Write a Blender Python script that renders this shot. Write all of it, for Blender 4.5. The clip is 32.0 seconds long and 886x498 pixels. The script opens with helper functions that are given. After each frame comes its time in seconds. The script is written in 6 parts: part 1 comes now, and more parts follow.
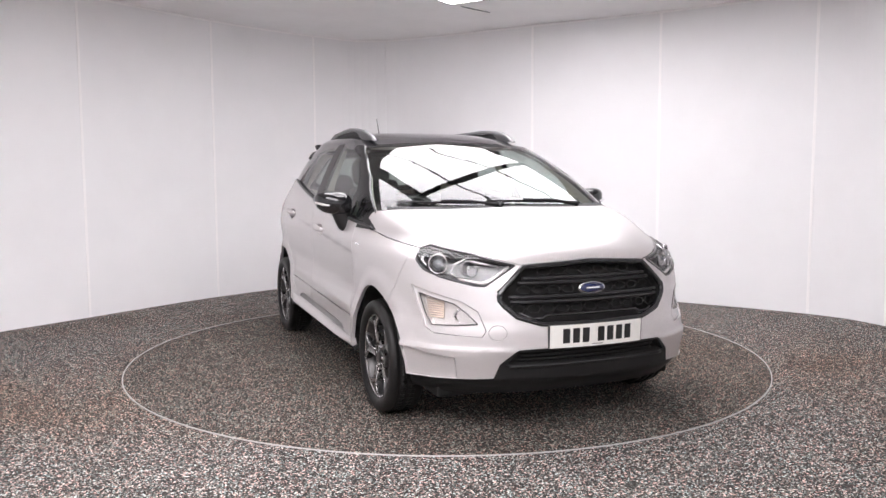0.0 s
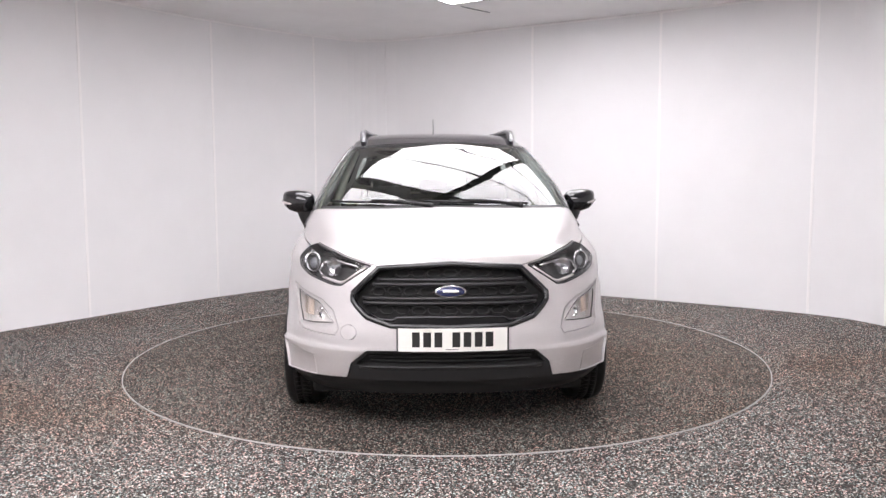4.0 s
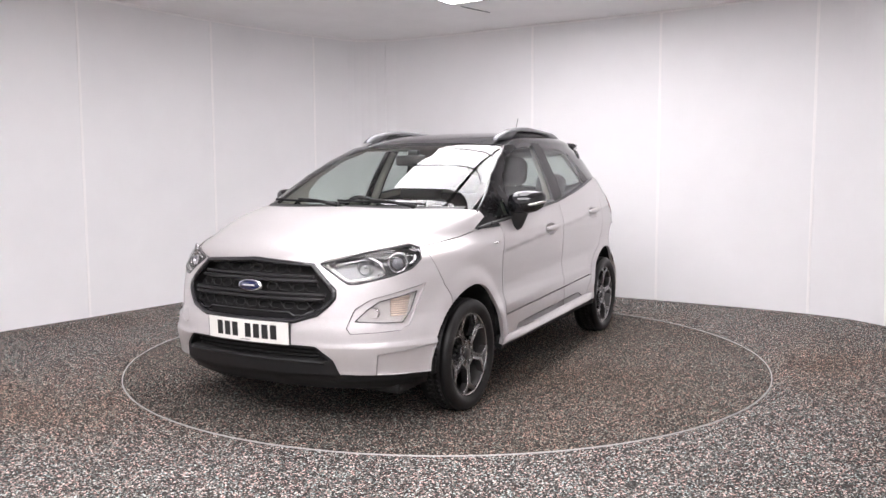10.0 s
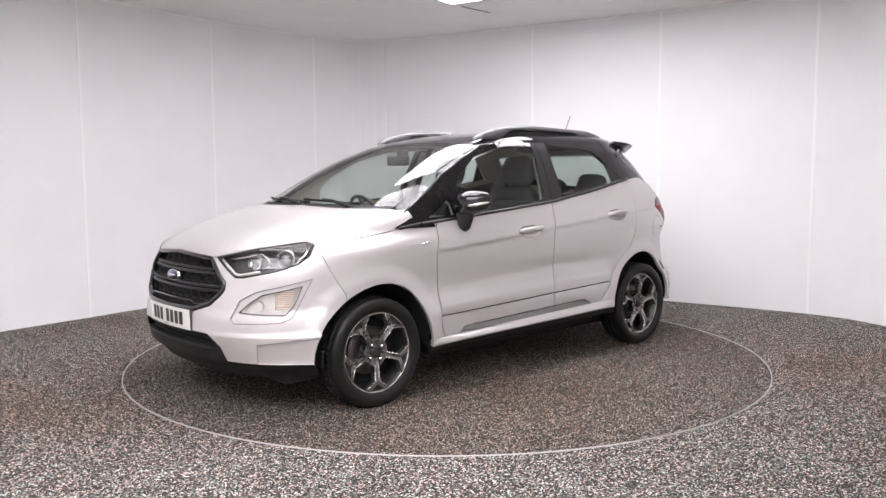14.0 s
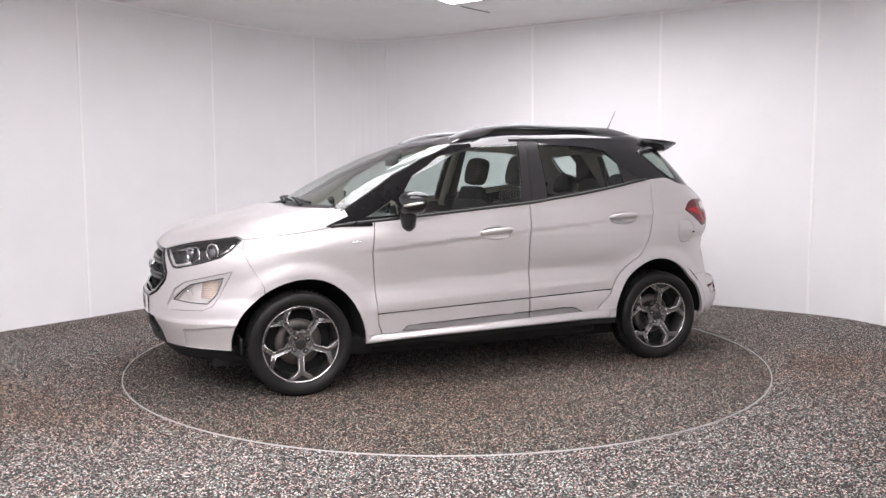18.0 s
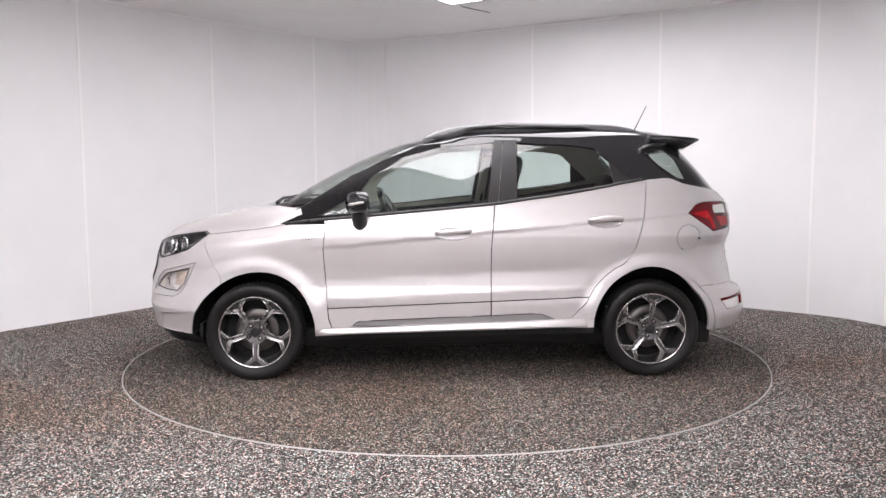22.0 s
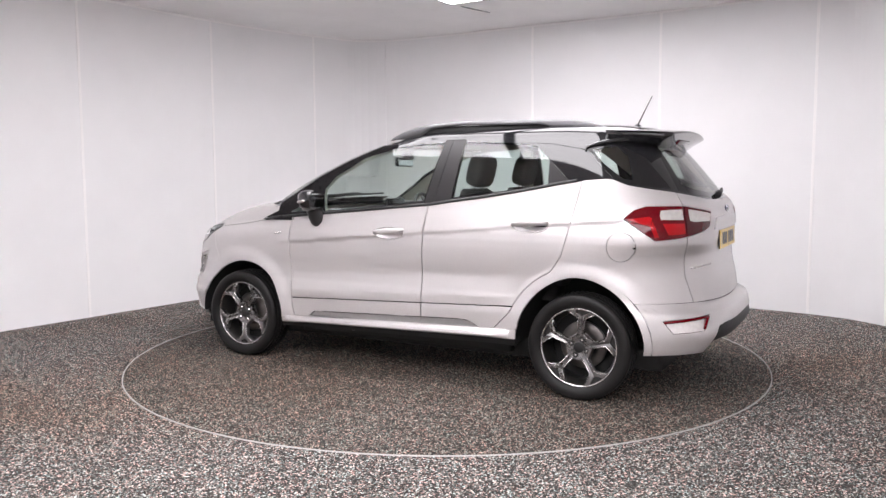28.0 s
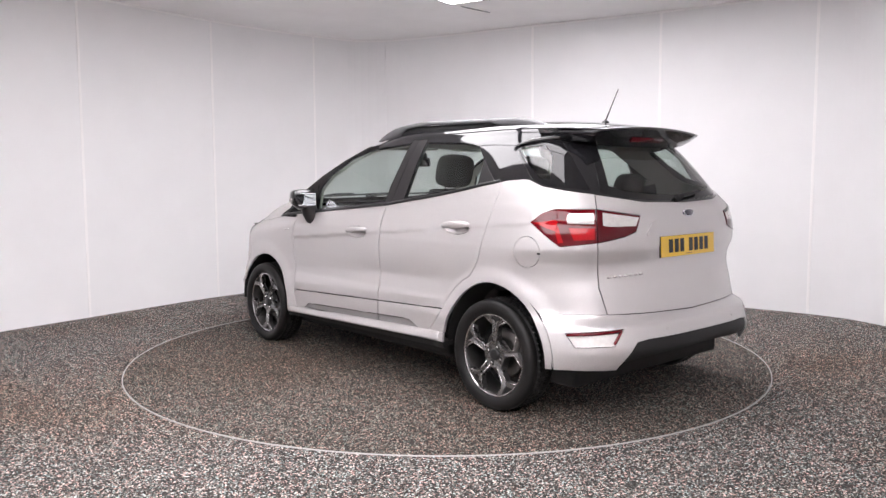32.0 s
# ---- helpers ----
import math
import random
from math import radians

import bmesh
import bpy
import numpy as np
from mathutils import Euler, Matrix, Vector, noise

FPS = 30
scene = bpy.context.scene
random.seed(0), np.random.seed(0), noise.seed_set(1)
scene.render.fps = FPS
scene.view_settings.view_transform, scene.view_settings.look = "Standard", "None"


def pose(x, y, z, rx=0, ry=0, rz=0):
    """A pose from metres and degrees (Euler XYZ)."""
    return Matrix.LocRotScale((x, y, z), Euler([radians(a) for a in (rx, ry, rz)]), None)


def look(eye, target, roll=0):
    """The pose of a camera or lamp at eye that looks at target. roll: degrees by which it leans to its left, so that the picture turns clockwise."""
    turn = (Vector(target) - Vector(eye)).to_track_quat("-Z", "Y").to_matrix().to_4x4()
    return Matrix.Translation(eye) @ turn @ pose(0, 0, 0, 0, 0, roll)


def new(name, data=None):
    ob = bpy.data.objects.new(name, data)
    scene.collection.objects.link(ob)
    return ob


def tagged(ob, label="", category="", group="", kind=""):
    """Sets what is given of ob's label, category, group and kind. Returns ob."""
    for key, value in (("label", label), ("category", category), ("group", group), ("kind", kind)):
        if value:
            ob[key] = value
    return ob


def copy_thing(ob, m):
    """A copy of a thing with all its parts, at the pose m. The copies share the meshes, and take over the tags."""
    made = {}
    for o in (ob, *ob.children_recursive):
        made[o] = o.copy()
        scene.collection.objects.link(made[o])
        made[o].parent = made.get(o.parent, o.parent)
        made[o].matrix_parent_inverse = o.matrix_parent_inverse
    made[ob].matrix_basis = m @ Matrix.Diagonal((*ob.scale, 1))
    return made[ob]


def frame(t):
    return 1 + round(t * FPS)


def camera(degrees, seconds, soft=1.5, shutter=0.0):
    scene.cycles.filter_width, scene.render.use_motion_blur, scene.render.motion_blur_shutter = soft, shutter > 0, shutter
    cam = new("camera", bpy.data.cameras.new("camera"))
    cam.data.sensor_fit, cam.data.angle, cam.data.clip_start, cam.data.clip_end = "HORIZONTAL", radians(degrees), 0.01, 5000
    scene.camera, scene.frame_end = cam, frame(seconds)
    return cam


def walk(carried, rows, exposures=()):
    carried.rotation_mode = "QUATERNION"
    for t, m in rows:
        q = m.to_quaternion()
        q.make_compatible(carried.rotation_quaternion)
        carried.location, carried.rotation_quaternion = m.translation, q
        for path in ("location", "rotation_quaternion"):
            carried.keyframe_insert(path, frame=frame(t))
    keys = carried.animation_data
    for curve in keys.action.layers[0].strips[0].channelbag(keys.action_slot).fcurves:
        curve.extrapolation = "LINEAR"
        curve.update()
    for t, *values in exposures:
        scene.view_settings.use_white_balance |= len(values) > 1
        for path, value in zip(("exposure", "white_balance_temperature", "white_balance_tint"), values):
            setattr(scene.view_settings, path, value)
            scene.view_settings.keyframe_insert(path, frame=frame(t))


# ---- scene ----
# The camera stands still on a tripod; the turntable turns the car before it.
CLIP = 32.0
cam = camera(58.14, CLIP)
EYE = Vector((0.0, -5.789, 1.288))
AIM = EYE + Vector((-math.sin(radians(0.225)), math.cos(radians(0.225)), math.tan(radians(-5.275))))
STAND = look(EYE, AIM, -0.242)
walk(cam, [(0.0, STAND), (CLIP, STAND)], [(0.0, 0.0, 6500, 10), (CLIP, 0.0, 6500, 10)])


def turn_at(t):
    """Degrees that the car has turned from facing the camera."""
    return 5.035 * t - 22.514


CAR_OFF = Vector((-0.025, -0.063, 0.0))


def car_pose(t):
    return pose(0, 0, 0, 0, 0, -90 - turn_at(t)) @ Matrix.Translation(CAR_OFF)


# ---- world ----
world = bpy.data.worlds.new("world")
scene.world = world
world.use_nodes = True
world.node_tree.nodes["Background"].inputs[0].default_value = (0.05, 0.05, 0.05, 1)
world.node_tree.nodes["Background"].inputs[1].default_value = 0.1
LIGHT_POWER = 9.65


# ---- materials ----
def node_mat(name):
    m = bpy.data.materials.new(name)
    m.use_nodes = True
    nt = m.node_tree
    return m, nt, nt.nodes["Principled BSDF"]


def plain(name, colour, rough=0.5, metal=0.0, coat=0.0, vary=0.06, scale=30.0, bump=0.0, spec=0.5, big=1.7):
    """Principled surface with variation at two scales in colour and gloss and an optional fine relief."""
    m, nt, b = node_mat(name)
    b.inputs["Base Color"].default_value = (*colour, 1)
    b.inputs["Roughness"].default_value = rough
    b.inputs["Metallic"].default_value = metal
    b.inputs["Coat Weight"].default_value = coat
    b.inputs["Coat Roughness"].default_value = 0.04
    b.inputs["Specular IOR Level"].default_value = spec
    co = nt.nodes.new("ShaderNodeTexCoord")
    fine = nt.nodes.new("ShaderNodeTexNoise")
    fine.inputs["Scale"].default_value = scale
    fine.inputs["Detail"].default_value = 4
    wide = nt.nodes.new("ShaderNodeTexNoise")
    wide.inputs["Scale"].default_value = big
    for n in (fine, wide):
        nt.links.new(co.outputs["Object"], n.inputs["Vector"])
    add = nt.nodes.new("ShaderNodeMath")
    add.operation = "ADD"
    nt.links.new(fine.outputs["Fac"], add.inputs[0])
    nt.links.new(wide.outputs["Fac"], add.inputs[1])
    mr = nt.nodes.new("ShaderNodeMapRange")
    mr.inputs["From Min"].default_value, mr.inputs["From Max"].default_value = 0.6, 1.4
    mr.inputs["To Min"].default_value, mr.inputs["To Max"].default_value = 1 - vary, 1 + vary
    nt.links.new(add.outputs[0], mr.inputs["Value"])
    mix = nt.nodes.new("ShaderNodeVectorMath")
    mix.operation = "SCALE"
    mix.inputs[0].default_value = colour
    nt.links.new(mr.outputs["Result"], mix.inputs["Scale"])
    nt.links.new(mix.outputs["Vector"], b.inputs["Base Color"])
    rr = nt.nodes.new("ShaderNodeMath")
    rr.operation = "MULTIPLY"
    rr.inputs[1].default_value = rough
    nt.links.new(mr.outputs["Result"], rr.inputs[0])
    nt.links.new(rr.outputs[0], b.inputs["Roughness"])
    if bump:
        bp = nt.nodes.new("ShaderNodeBump")
        bp.inputs["Strength"].default_value = bump
        bp.inputs["Distance"].default_value = 0.002
        nt.links.new(fine.outputs["Fac"], bp.inputs["Height"])
        nt.links.new(bp.outputs["Normal"], b.inputs["Normal"])
    return m


def silver_paint(name):
    """Silver metallic lacquer: fine flakes under a clear coat."""
    m, nt, b = node_mat(name)
    b.inputs["Metallic"].default_value = 0.54
    b.inputs["Roughness"].default_value = 0.42
    b.inputs["Coat Weight"].default_value = 0.6
    b.inputs["Coat Roughness"].default_value = 0.05
    co = nt.nodes.new("ShaderNodeTexCoord")
    fl = nt.nodes.new("ShaderNodeTexVoronoi")
    fl.inputs["Scale"].default_value = 900
    nt.links.new(co.outputs["Object"], fl.inputs["Vector"])
    dust = nt.nodes.new("ShaderNodeTexNoise")
    dust.inputs["Scale"].default_value = 2.2
    dust.inputs["Detail"].default_value = 5
    nt.links.new(co.outputs["Object"], dust.inputs["Vector"])
    ramp = nt.nodes.new("ShaderNodeValToRGB")
    ramp.color_ramp.elements[0].color = (0.53, 0.506, 0.506, 1)
    ramp.color_ramp.elements[1].color = (0.68, 0.655, 0.655, 1)
    hue = nt.nodes.new("ShaderNodeSeparateColor")
    nt.links.new(fl.outputs["Color"], hue.inputs[0])
    nt.links.new(hue.outputs[0], ramp.inputs["Fac"])
    nt.links.new(ramp.outputs["Color"], b.inputs["Base Color"])
    mr = nt.nodes.new("ShaderNodeMapRange")
    mr.inputs["To Min"].default_value, mr.inputs["To Max"].default_value = 0.36, 0.43
    nt.links.new(dust.outputs["Fac"], mr.inputs["Value"])
    nt.links.new(mr.outputs["Result"], b.inputs["Roughness"])
    return m


def glass(name, tint, rough=0.0, gloss=0.90, least=0.075):
    """Thin car glass: mirror gloss over a tinted see-through sheet."""
    m = bpy.data.materials.new(name)
    m.use_nodes = True
    nt = m.node_tree
    nt.nodes.remove(nt.nodes["Principled BSDF"])
    out = nt.nodes["Material Output"]
    tr = nt.nodes.new("ShaderNodeBsdfTransparent")
    tr.inputs["Color"].default_value = (*tint, 1)
    gl = nt.nodes.new("ShaderNodeBsdfGlossy")
    gl.inputs["Roughness"].default_value = rough + 0.01
    lw = nt.nodes.new("ShaderNodeLayerWeight")
    lw.inputs["Blend"].default_value = 0.5
    pw = nt.nodes.new("ShaderNodeMath")
    pw.operation = "POWER"
    pw.inputs[1].default_value = 4.2
    nt.links.new(lw.outputs["Facing"], pw.inputs[0])
    fr = nt.nodes.new("ShaderNodeMath")
    fr.operation = "MULTIPLY_ADD"
    fr.inputs[1].default_value = gloss
    fr.inputs[2].default_value = least
    nt.links.new(pw.outputs[0], fr.inputs[0])
    mx = nt.nodes.new("ShaderNodeMixShader")
    nt.links.new(fr.outputs[0], mx.inputs[0])
    nt.links.new(tr.outputs[0], mx.inputs[1])
    nt.links.new(gl.outputs[0], mx.inputs[2])
    nt.links.new(mx.outputs[0], out.inputs["Surface"])
    return m


def carpet_mat(name, dark, light, brown, scale, worn=(-2.6, -1.2, 0.0)):
    """Speckled resin-bound aggregate carpet: three tones of small grains with relief and brown traffic stains."""
    m, nt, b = node_mat(name)
    b.inputs["Roughness"].default_value = 0.9
    b.inputs["Specular IOR Level"].default_value = 0.25
    co = nt.nodes.new("ShaderNodeTexCoord")
    grain = nt.nodes.new("ShaderNodeTexVoronoi")
    grain.inputs["Scale"].default_value = scale
    nt.links.new(co.outputs["Object"], grain.inputs["Vector"])
    sep = nt.nodes.new("ShaderNodeSeparateColor")
    nt.links.new(grain.outputs["Color"], sep.inputs[0])
    ramp = nt.nodes.new("ShaderNodeValToRGB")
    cr = ramp.color_ramp
    cr.interpolation = "EASE"
    cr.elements[0].position, cr.elements[0].color = 0.0, (*dark, 1)
    cr.elements[1].position, cr.elements[1].color = 1.0, (*light, 1)
    e = cr.elements.new(0.58)
    e.color = (*[0.965 * d + 0.035 * l for d, l in zip(dark, light)], 1)
    e = cr.elements.new(0.80)
    e.color = (*[0.76 * d + 0.24 * l for d, l in zip(dark, light)], 1)
    nt.links.new(sep.outputs[0], ramp.inputs["Fac"])
    hue = nt.nodes.new("ShaderNodeMix")
    hue.data_type = "RGBA"
    hue.blend_type = "MULTIPLY"
    hue.inputs["Factor"].default_value = 1.0
    tint = nt.nodes.new("ShaderNodeValToRGB")
    tr = tint.color_ramp
    tr.elements[0].color, tr.elements[1].color = (1.45, 0.90, 0.84, 1), (0.80, 1.06, 1.10, 1)
    e = tr.elements.new(0.5)
    e.color = (1.0, 1.0, 0.96, 1)
    nt.links.new(sep.outputs[1], tint.inputs["Fac"])
    nt.links.new(ramp.outputs["Color"], hue.inputs["A"])
    nt.links.new(tint.outputs["Color"], hue.inputs["B"])
    # a worn brown area beside the turntable, broken up by the noise
    spot = nt.nodes.new("ShaderNodeTexGradient")
    spot.gradient_type = "SPHERICAL"
    place = nt.nodes.new("ShaderNodeMapping")
    place.vector_type = "TEXTURE"
    place.inputs["Location"].default_value = worn
    place.inputs["Scale"].default_value = (2.1, 1.5, 1.0)
    nt.links.new(co.outputs["Object"], place.inputs["Vector"])
    nt.links.new(place.outputs["Vector"], spot.inputs["Vector"])
    stain = nt.nodes.new("ShaderNodeTexNoise")
    stain.inputs["Scale"].default_value = 0.55
    stain.inputs["Detail"].default_value = 3
    nt.links.new(co.outputs["Object"], stain.inputs["Vector"])
    mr = nt.nodes.new("ShaderNodeMapRange")
    mr.inputs["From Min"].default_value, mr.inputs["From Max"].default_value = 0.52, 0.84
    both = nt.nodes.new("ShaderNodeMath")
    both.operation = "MULTIPLY_ADD"
    both.inputs[1].default_value = 0.34
    nt.links.new(spot.outputs["Fac"], both.inputs[0])
    nt.links.new(stain.outputs["Fac"], both.inputs[2])
    nt.links.new(both.outputs[0], mr.inputs["Value"])
    st = nt.nodes.new("ShaderNodeMix")
    st.data_type = "RGBA"
    st.blend_type = "MULTIPLY"
    st.inputs["B"].default_value = (*brown, 1)
    nt.links.new(mr.outputs["Result"], st.inputs["Factor"])
    nt.links.new(hue.outputs["Result"], st.inputs["A"])
    nt.links.new(st.outputs["Result"], b.inputs["Base Color"])
    bp = nt.nodes.new("ShaderNodeBump")
    bp.inputs["Strength"].default_value = 0.7
    bp.inputs["Distance"].default_value = 0.004
    inv = nt.nodes.new("ShaderNodeMath")
    inv.operation = "SUBTRACT"
    inv.inputs[0].default_value = 1.0
    nt.links.new(grain.outputs["Distance"], inv.inputs[1])
    nt.links.new(inv.outputs[0], bp.inputs["Height"])
    nt.links.new(bp.outputs["Normal"], b.inputs["Normal"])
    return m


def glow(name, colour, power):
    m = bpy.data.materials.new(name)
    m.use_nodes = True
    nt = m.node_tree
    nt.nodes.remove(nt.nodes["Principled BSDF"])
    em = nt.nodes.new("ShaderNodeEmission")
    em.inputs[0].default_value = (*colour, 1)
    em.inputs[1].default_value = power
    nt.links.new(em.outputs[0], nt.nodes["Material Output"].inputs["Surface"])
    return m


M_WALL = plain("wall_white_laminate", (0.87, 0.865, 0.875), 0.5, vary=0.025, scale=3.0, big=0.6)
M_SEAM = plain("joint_strip_white", (0.95, 0.935, 0.935), 0.35, vary=0.02)
M_CEIL = plain("ceiling_white", (0.89, 0.88, 0.88), 0.6, vary=0.03, scale=5.0)
M_FLOOR = carpet_mat("floor_speckled_carpet", (0.009, 0.0085, 0.008), (0.83, 0.80, 0.755), (0.80, 0.60, 0.47), 168)
M_DISC = carpet_mat("turntable_speckled_carpet", (0.010, 0.0092, 0.0085), (0.58, 0.535, 0.475), (0.84, 0.74, 0.66), 168, (0.4, 0.9, 0.0))
M_RING = plain("ring_trim_metal", (0.45, 0.44, 0.43), 0.5, metal=0.5, vary=0.1)
M_LAMP = glow("light_diffuser_glow", (0.998, 0.955, 0.992), LIGHT_POWER)
M_BAR = plain("light_frame_black", (0.02, 0.02, 0.02), 0.5)
M_PAINT = silver_paint("silver_paint")
M_BLACK = plain("gloss_black_paint", (0.012, 0.012, 0.014), 0.06, coat=0.4, vary=0.1)
M_PLASTIC = plain("black_plastic", (0.012, 0.012, 0.0125), 0.52, spec=0.35, vary=0.15, scale=400, bump=0.12)
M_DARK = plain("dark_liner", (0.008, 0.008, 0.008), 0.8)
M_RUBBER = plain("tyre_rubber", (0.012, 0.0115, 0.0115), 0.45, spec=0.26, vary=0.2, scale=60, bump=0.15)
M_RIM = plain("grey_machined_alloy", (0.22, 0.215, 0.216), 0.28, metal=0.9, coat=0.5, vary=0.12)
M_RIMLIP = plain("bright_machined_alloy", (0.60, 0.59, 0.59), 0.22, metal=0.95, vary=0.08)
M_BARREL = plain("dark_grey_rim_barrel", (0.075, 0.073, 0.072), 0.38, metal=0.8, vary=0.15)
M_BRAKE = plain("worn_brake_steel", (0.13, 0.12, 0.113), 0.4, metal=0.7, vary=0.15)
M_POCKET = plain("dark_wheel_pocket", (0.02, 0.02, 0.02), 0.4, vary=0.1)
M_CHROME = plain("chrome", (0.85, 0.85, 0.86), 0.07, metal=1.0, vary=0.03)
M_GLASS = glass("window_glass", (0.74, 0.82, 0.79))
M_SCREEN = glass("windscreen_glass", (0.86, 0.91, 0.88))
M_PRIV = glass("tailgate_glass", (0.5, 0.55, 0.52))


# ---- mesh helpers ----
def mesh_ob(name, bm, material, parent=None, smooth=False):
    me = bpy.data.meshes.new(name)
    bm.normal_update()
    bm.to_mesh(me)
    bm.free()
    for m in material if isinstance(material, (list, tuple)) else [material]:
        me.materials.append(m)
    if smooth:
        me.polygons.foreach_set("use_smooth", [True] * len(me.polygons))
    ob = new(name, me)
    if parent is not None:
        ob.parent = parent
    return ob


def part(name, bm, material, parent, label="", smooth=True):
    ob = mesh_ob(name, bm, material, parent, smooth)
    return tagged(ob, label) if label else ob


def box(bm, x0, x1, y0, y1, z0, z1, bevel=0.0, m=None):
    """A box between the given faces, edges bevelled, optionally moved by m."""
    r = bmesh.ops.create_cube(bm, size=1)
    vs = r["verts"]
    for v in vs:
        v.co = Vector((x0 + (v.co.x + 0.5) * (x1 - x0), y0 + (v.co.y + 0.5) * (y1 - y0), z0 + (v.co.z + 0.5) * (z1 - z0)))
    if bevel:
        es = list({e for v in vs for e in v.link_edges})
        g = bmesh.ops.bevel(bm, geom=es, offset=bevel, segments=2, affect="EDGES", profile=0.6)
        vs = list({v for f in g["faces"] for v in f.verts} | {v for v in vs if v.is_valid})
    if m is not None:
        bmesh.ops.transform(bm, matrix=m, verts=vs)
    return bm


def tube(bm, pts, r, seg=10, cap=True, flat=1.0):
    """A round bar along points; r may be a list; flat squashes it across its second axis."""
    pts = [Vector(p) for p in pts]
    n = len(pts)
    rs = r if isinstance(r, (list, tuple)) else [r] * n
    rings = []
    up = Vector((0.03, 0.11, 1)).normalized()
    for i, p in enumerate(pts):
        d = (pts[min(i + 1, n - 1)] - pts[max(i - 1, 0)]).normalized()
        a = d.cross(up)
        if a.length < 0.05:
            a = d.cross(Vector((1, 0.1, 0)))
        a.normalize()
        b = a.cross(d).normalized()
        rings.append([bm.verts.new(p + rs[i] * (math.cos(k * math.tau / seg) * a + flat * math.sin(k * math.tau / seg) * b)) for k in range(seg)])
    for q0, q1 in zip(rings, rings[1:]):
        for k in range(seg):
            bm.faces.new((q0[k], q0[(k + 1) % seg], q1[(k + 1) % seg], q1[k]))
    if cap:
        bm.faces.new(rings[0][::-1])
        bm.faces.new(rings[-1])
    return bm


def spun(bm, profile, seg=48, axis="y", m=None, closed=False):
    """A surface of revolution about an axis: profile of (radius, along)."""
    rows = []
    for k in range(seg):
        a = k * math.tau / seg
        row = []
        for r, h in profile:
            c = (r * math.cos(a), h, r * math.sin(a)) if axis == "y" else (r * math.cos(a), r * math.sin(a), h) if axis == "z" else (h, r * math.cos(a), r * math.sin(a))
            v = Vector(c)
            row.append(bm.verts.new(m @ v if m is not None else v))
        rows.append(row)
    n = len(profile)
    for k in range(seg):
        p, q = rows[k], rows[(k + 1) % seg]
        for i in range(n if closed else n - 1):
            j = (i + 1) % n
            bm.faces.new((p[i], p[j], q[j], q[i]))
    return bm


def prism(bm, pts, z0, z1):
    lo = [bm.verts.new((x, y, z0)) for x, y in pts]
    hi = [bm.verts.new((x, y, z1)) for x, y in pts]
    n = len(pts)
    bm.faces.new(lo[::-1])
    bm.faces.new(hi)
    for i in range(n):
        bm.faces.new((lo[i], lo[(i + 1) % n], hi[(i + 1) % n], hi[i]))
    return bm


def hermite(keys, x):
    """Smooth monotone interpolation of a short table of (x, value)."""
    n = len(keys)
    if x <= keys[0][0]:
        return keys[0][1]
    if x >= keys[-1][0]:
        return keys[-1][1]
    i = max(k for k in range(n - 1) if keys[k][0] <= x)
    d = [(keys[k + 1][1] - keys[k][1]) / (keys[k + 1][0] - keys[k][0]) for k in range(n - 1)]

    def slope(k):
        if k == 0:
            return d[0]
        if k == n - 1:
            return d[-1]
        return 0.0 if d[k - 1] * d[k] <= 0 else 2 * d[k - 1] * d[k] / (d[k - 1] + d[k])

    h = keys[i + 1][0] - keys[i][0]
    t = (x - keys[i][0]) / h
    return ((1 + 2 * t) * (1 - t) ** 2 * keys[i][1] + t * (1 - t) ** 2 * h * slope(i)
            + t * t * (3 - 2 * t) * keys[i + 1][1] + t * t * (t - 1) * h * slope(i + 1))


# ---- the room: curved white panelled walls, flat ceiling, speckled floor ----
CEIL = 2.91
# seam positions round the booth, counter-clockwise from the right-hand side
SEAMS = [(4.35, -3.3), (4.33, -1.8), (4.13, -0.35), (3.72, 0.90), (3.335, 1.50), (2.155, 2.345), (0.95, 3.06), (-0.72, 3.98), (-1.53, 3.62), (-2.446, 2.68),
         (-3.28, 1.45), (-3.98, 0.30), (-4.35, -1.1), (-4.40, -2.6), (-4.40, -4.1), (-4.20, -5.6), (-3.5, -7.0), (-2.2, -7.8),
         (-0.7, -8.1), (0.8, -8.1), (2.2, -7.8), (3.5, -7.0), (4.2, -5.8), (4.37, -4.6)]


def wall_point(i, t):
    n = len(SEAMS)
    p = [Vector(SEAMS[(i + k) % n]) for k in (-1, 0, 1, 2)]
    t2, t3 = t * t, t * t * t
    return 0.5 * ((2 * p[1]) + (p[2] - p[0]) * t + (2 * p[0] - 5 * p[1] + 4 * p[2] - p[3]) * t2 + (3 * p[1] - p[0] - 3 * p[2] + p[3]) * t3)


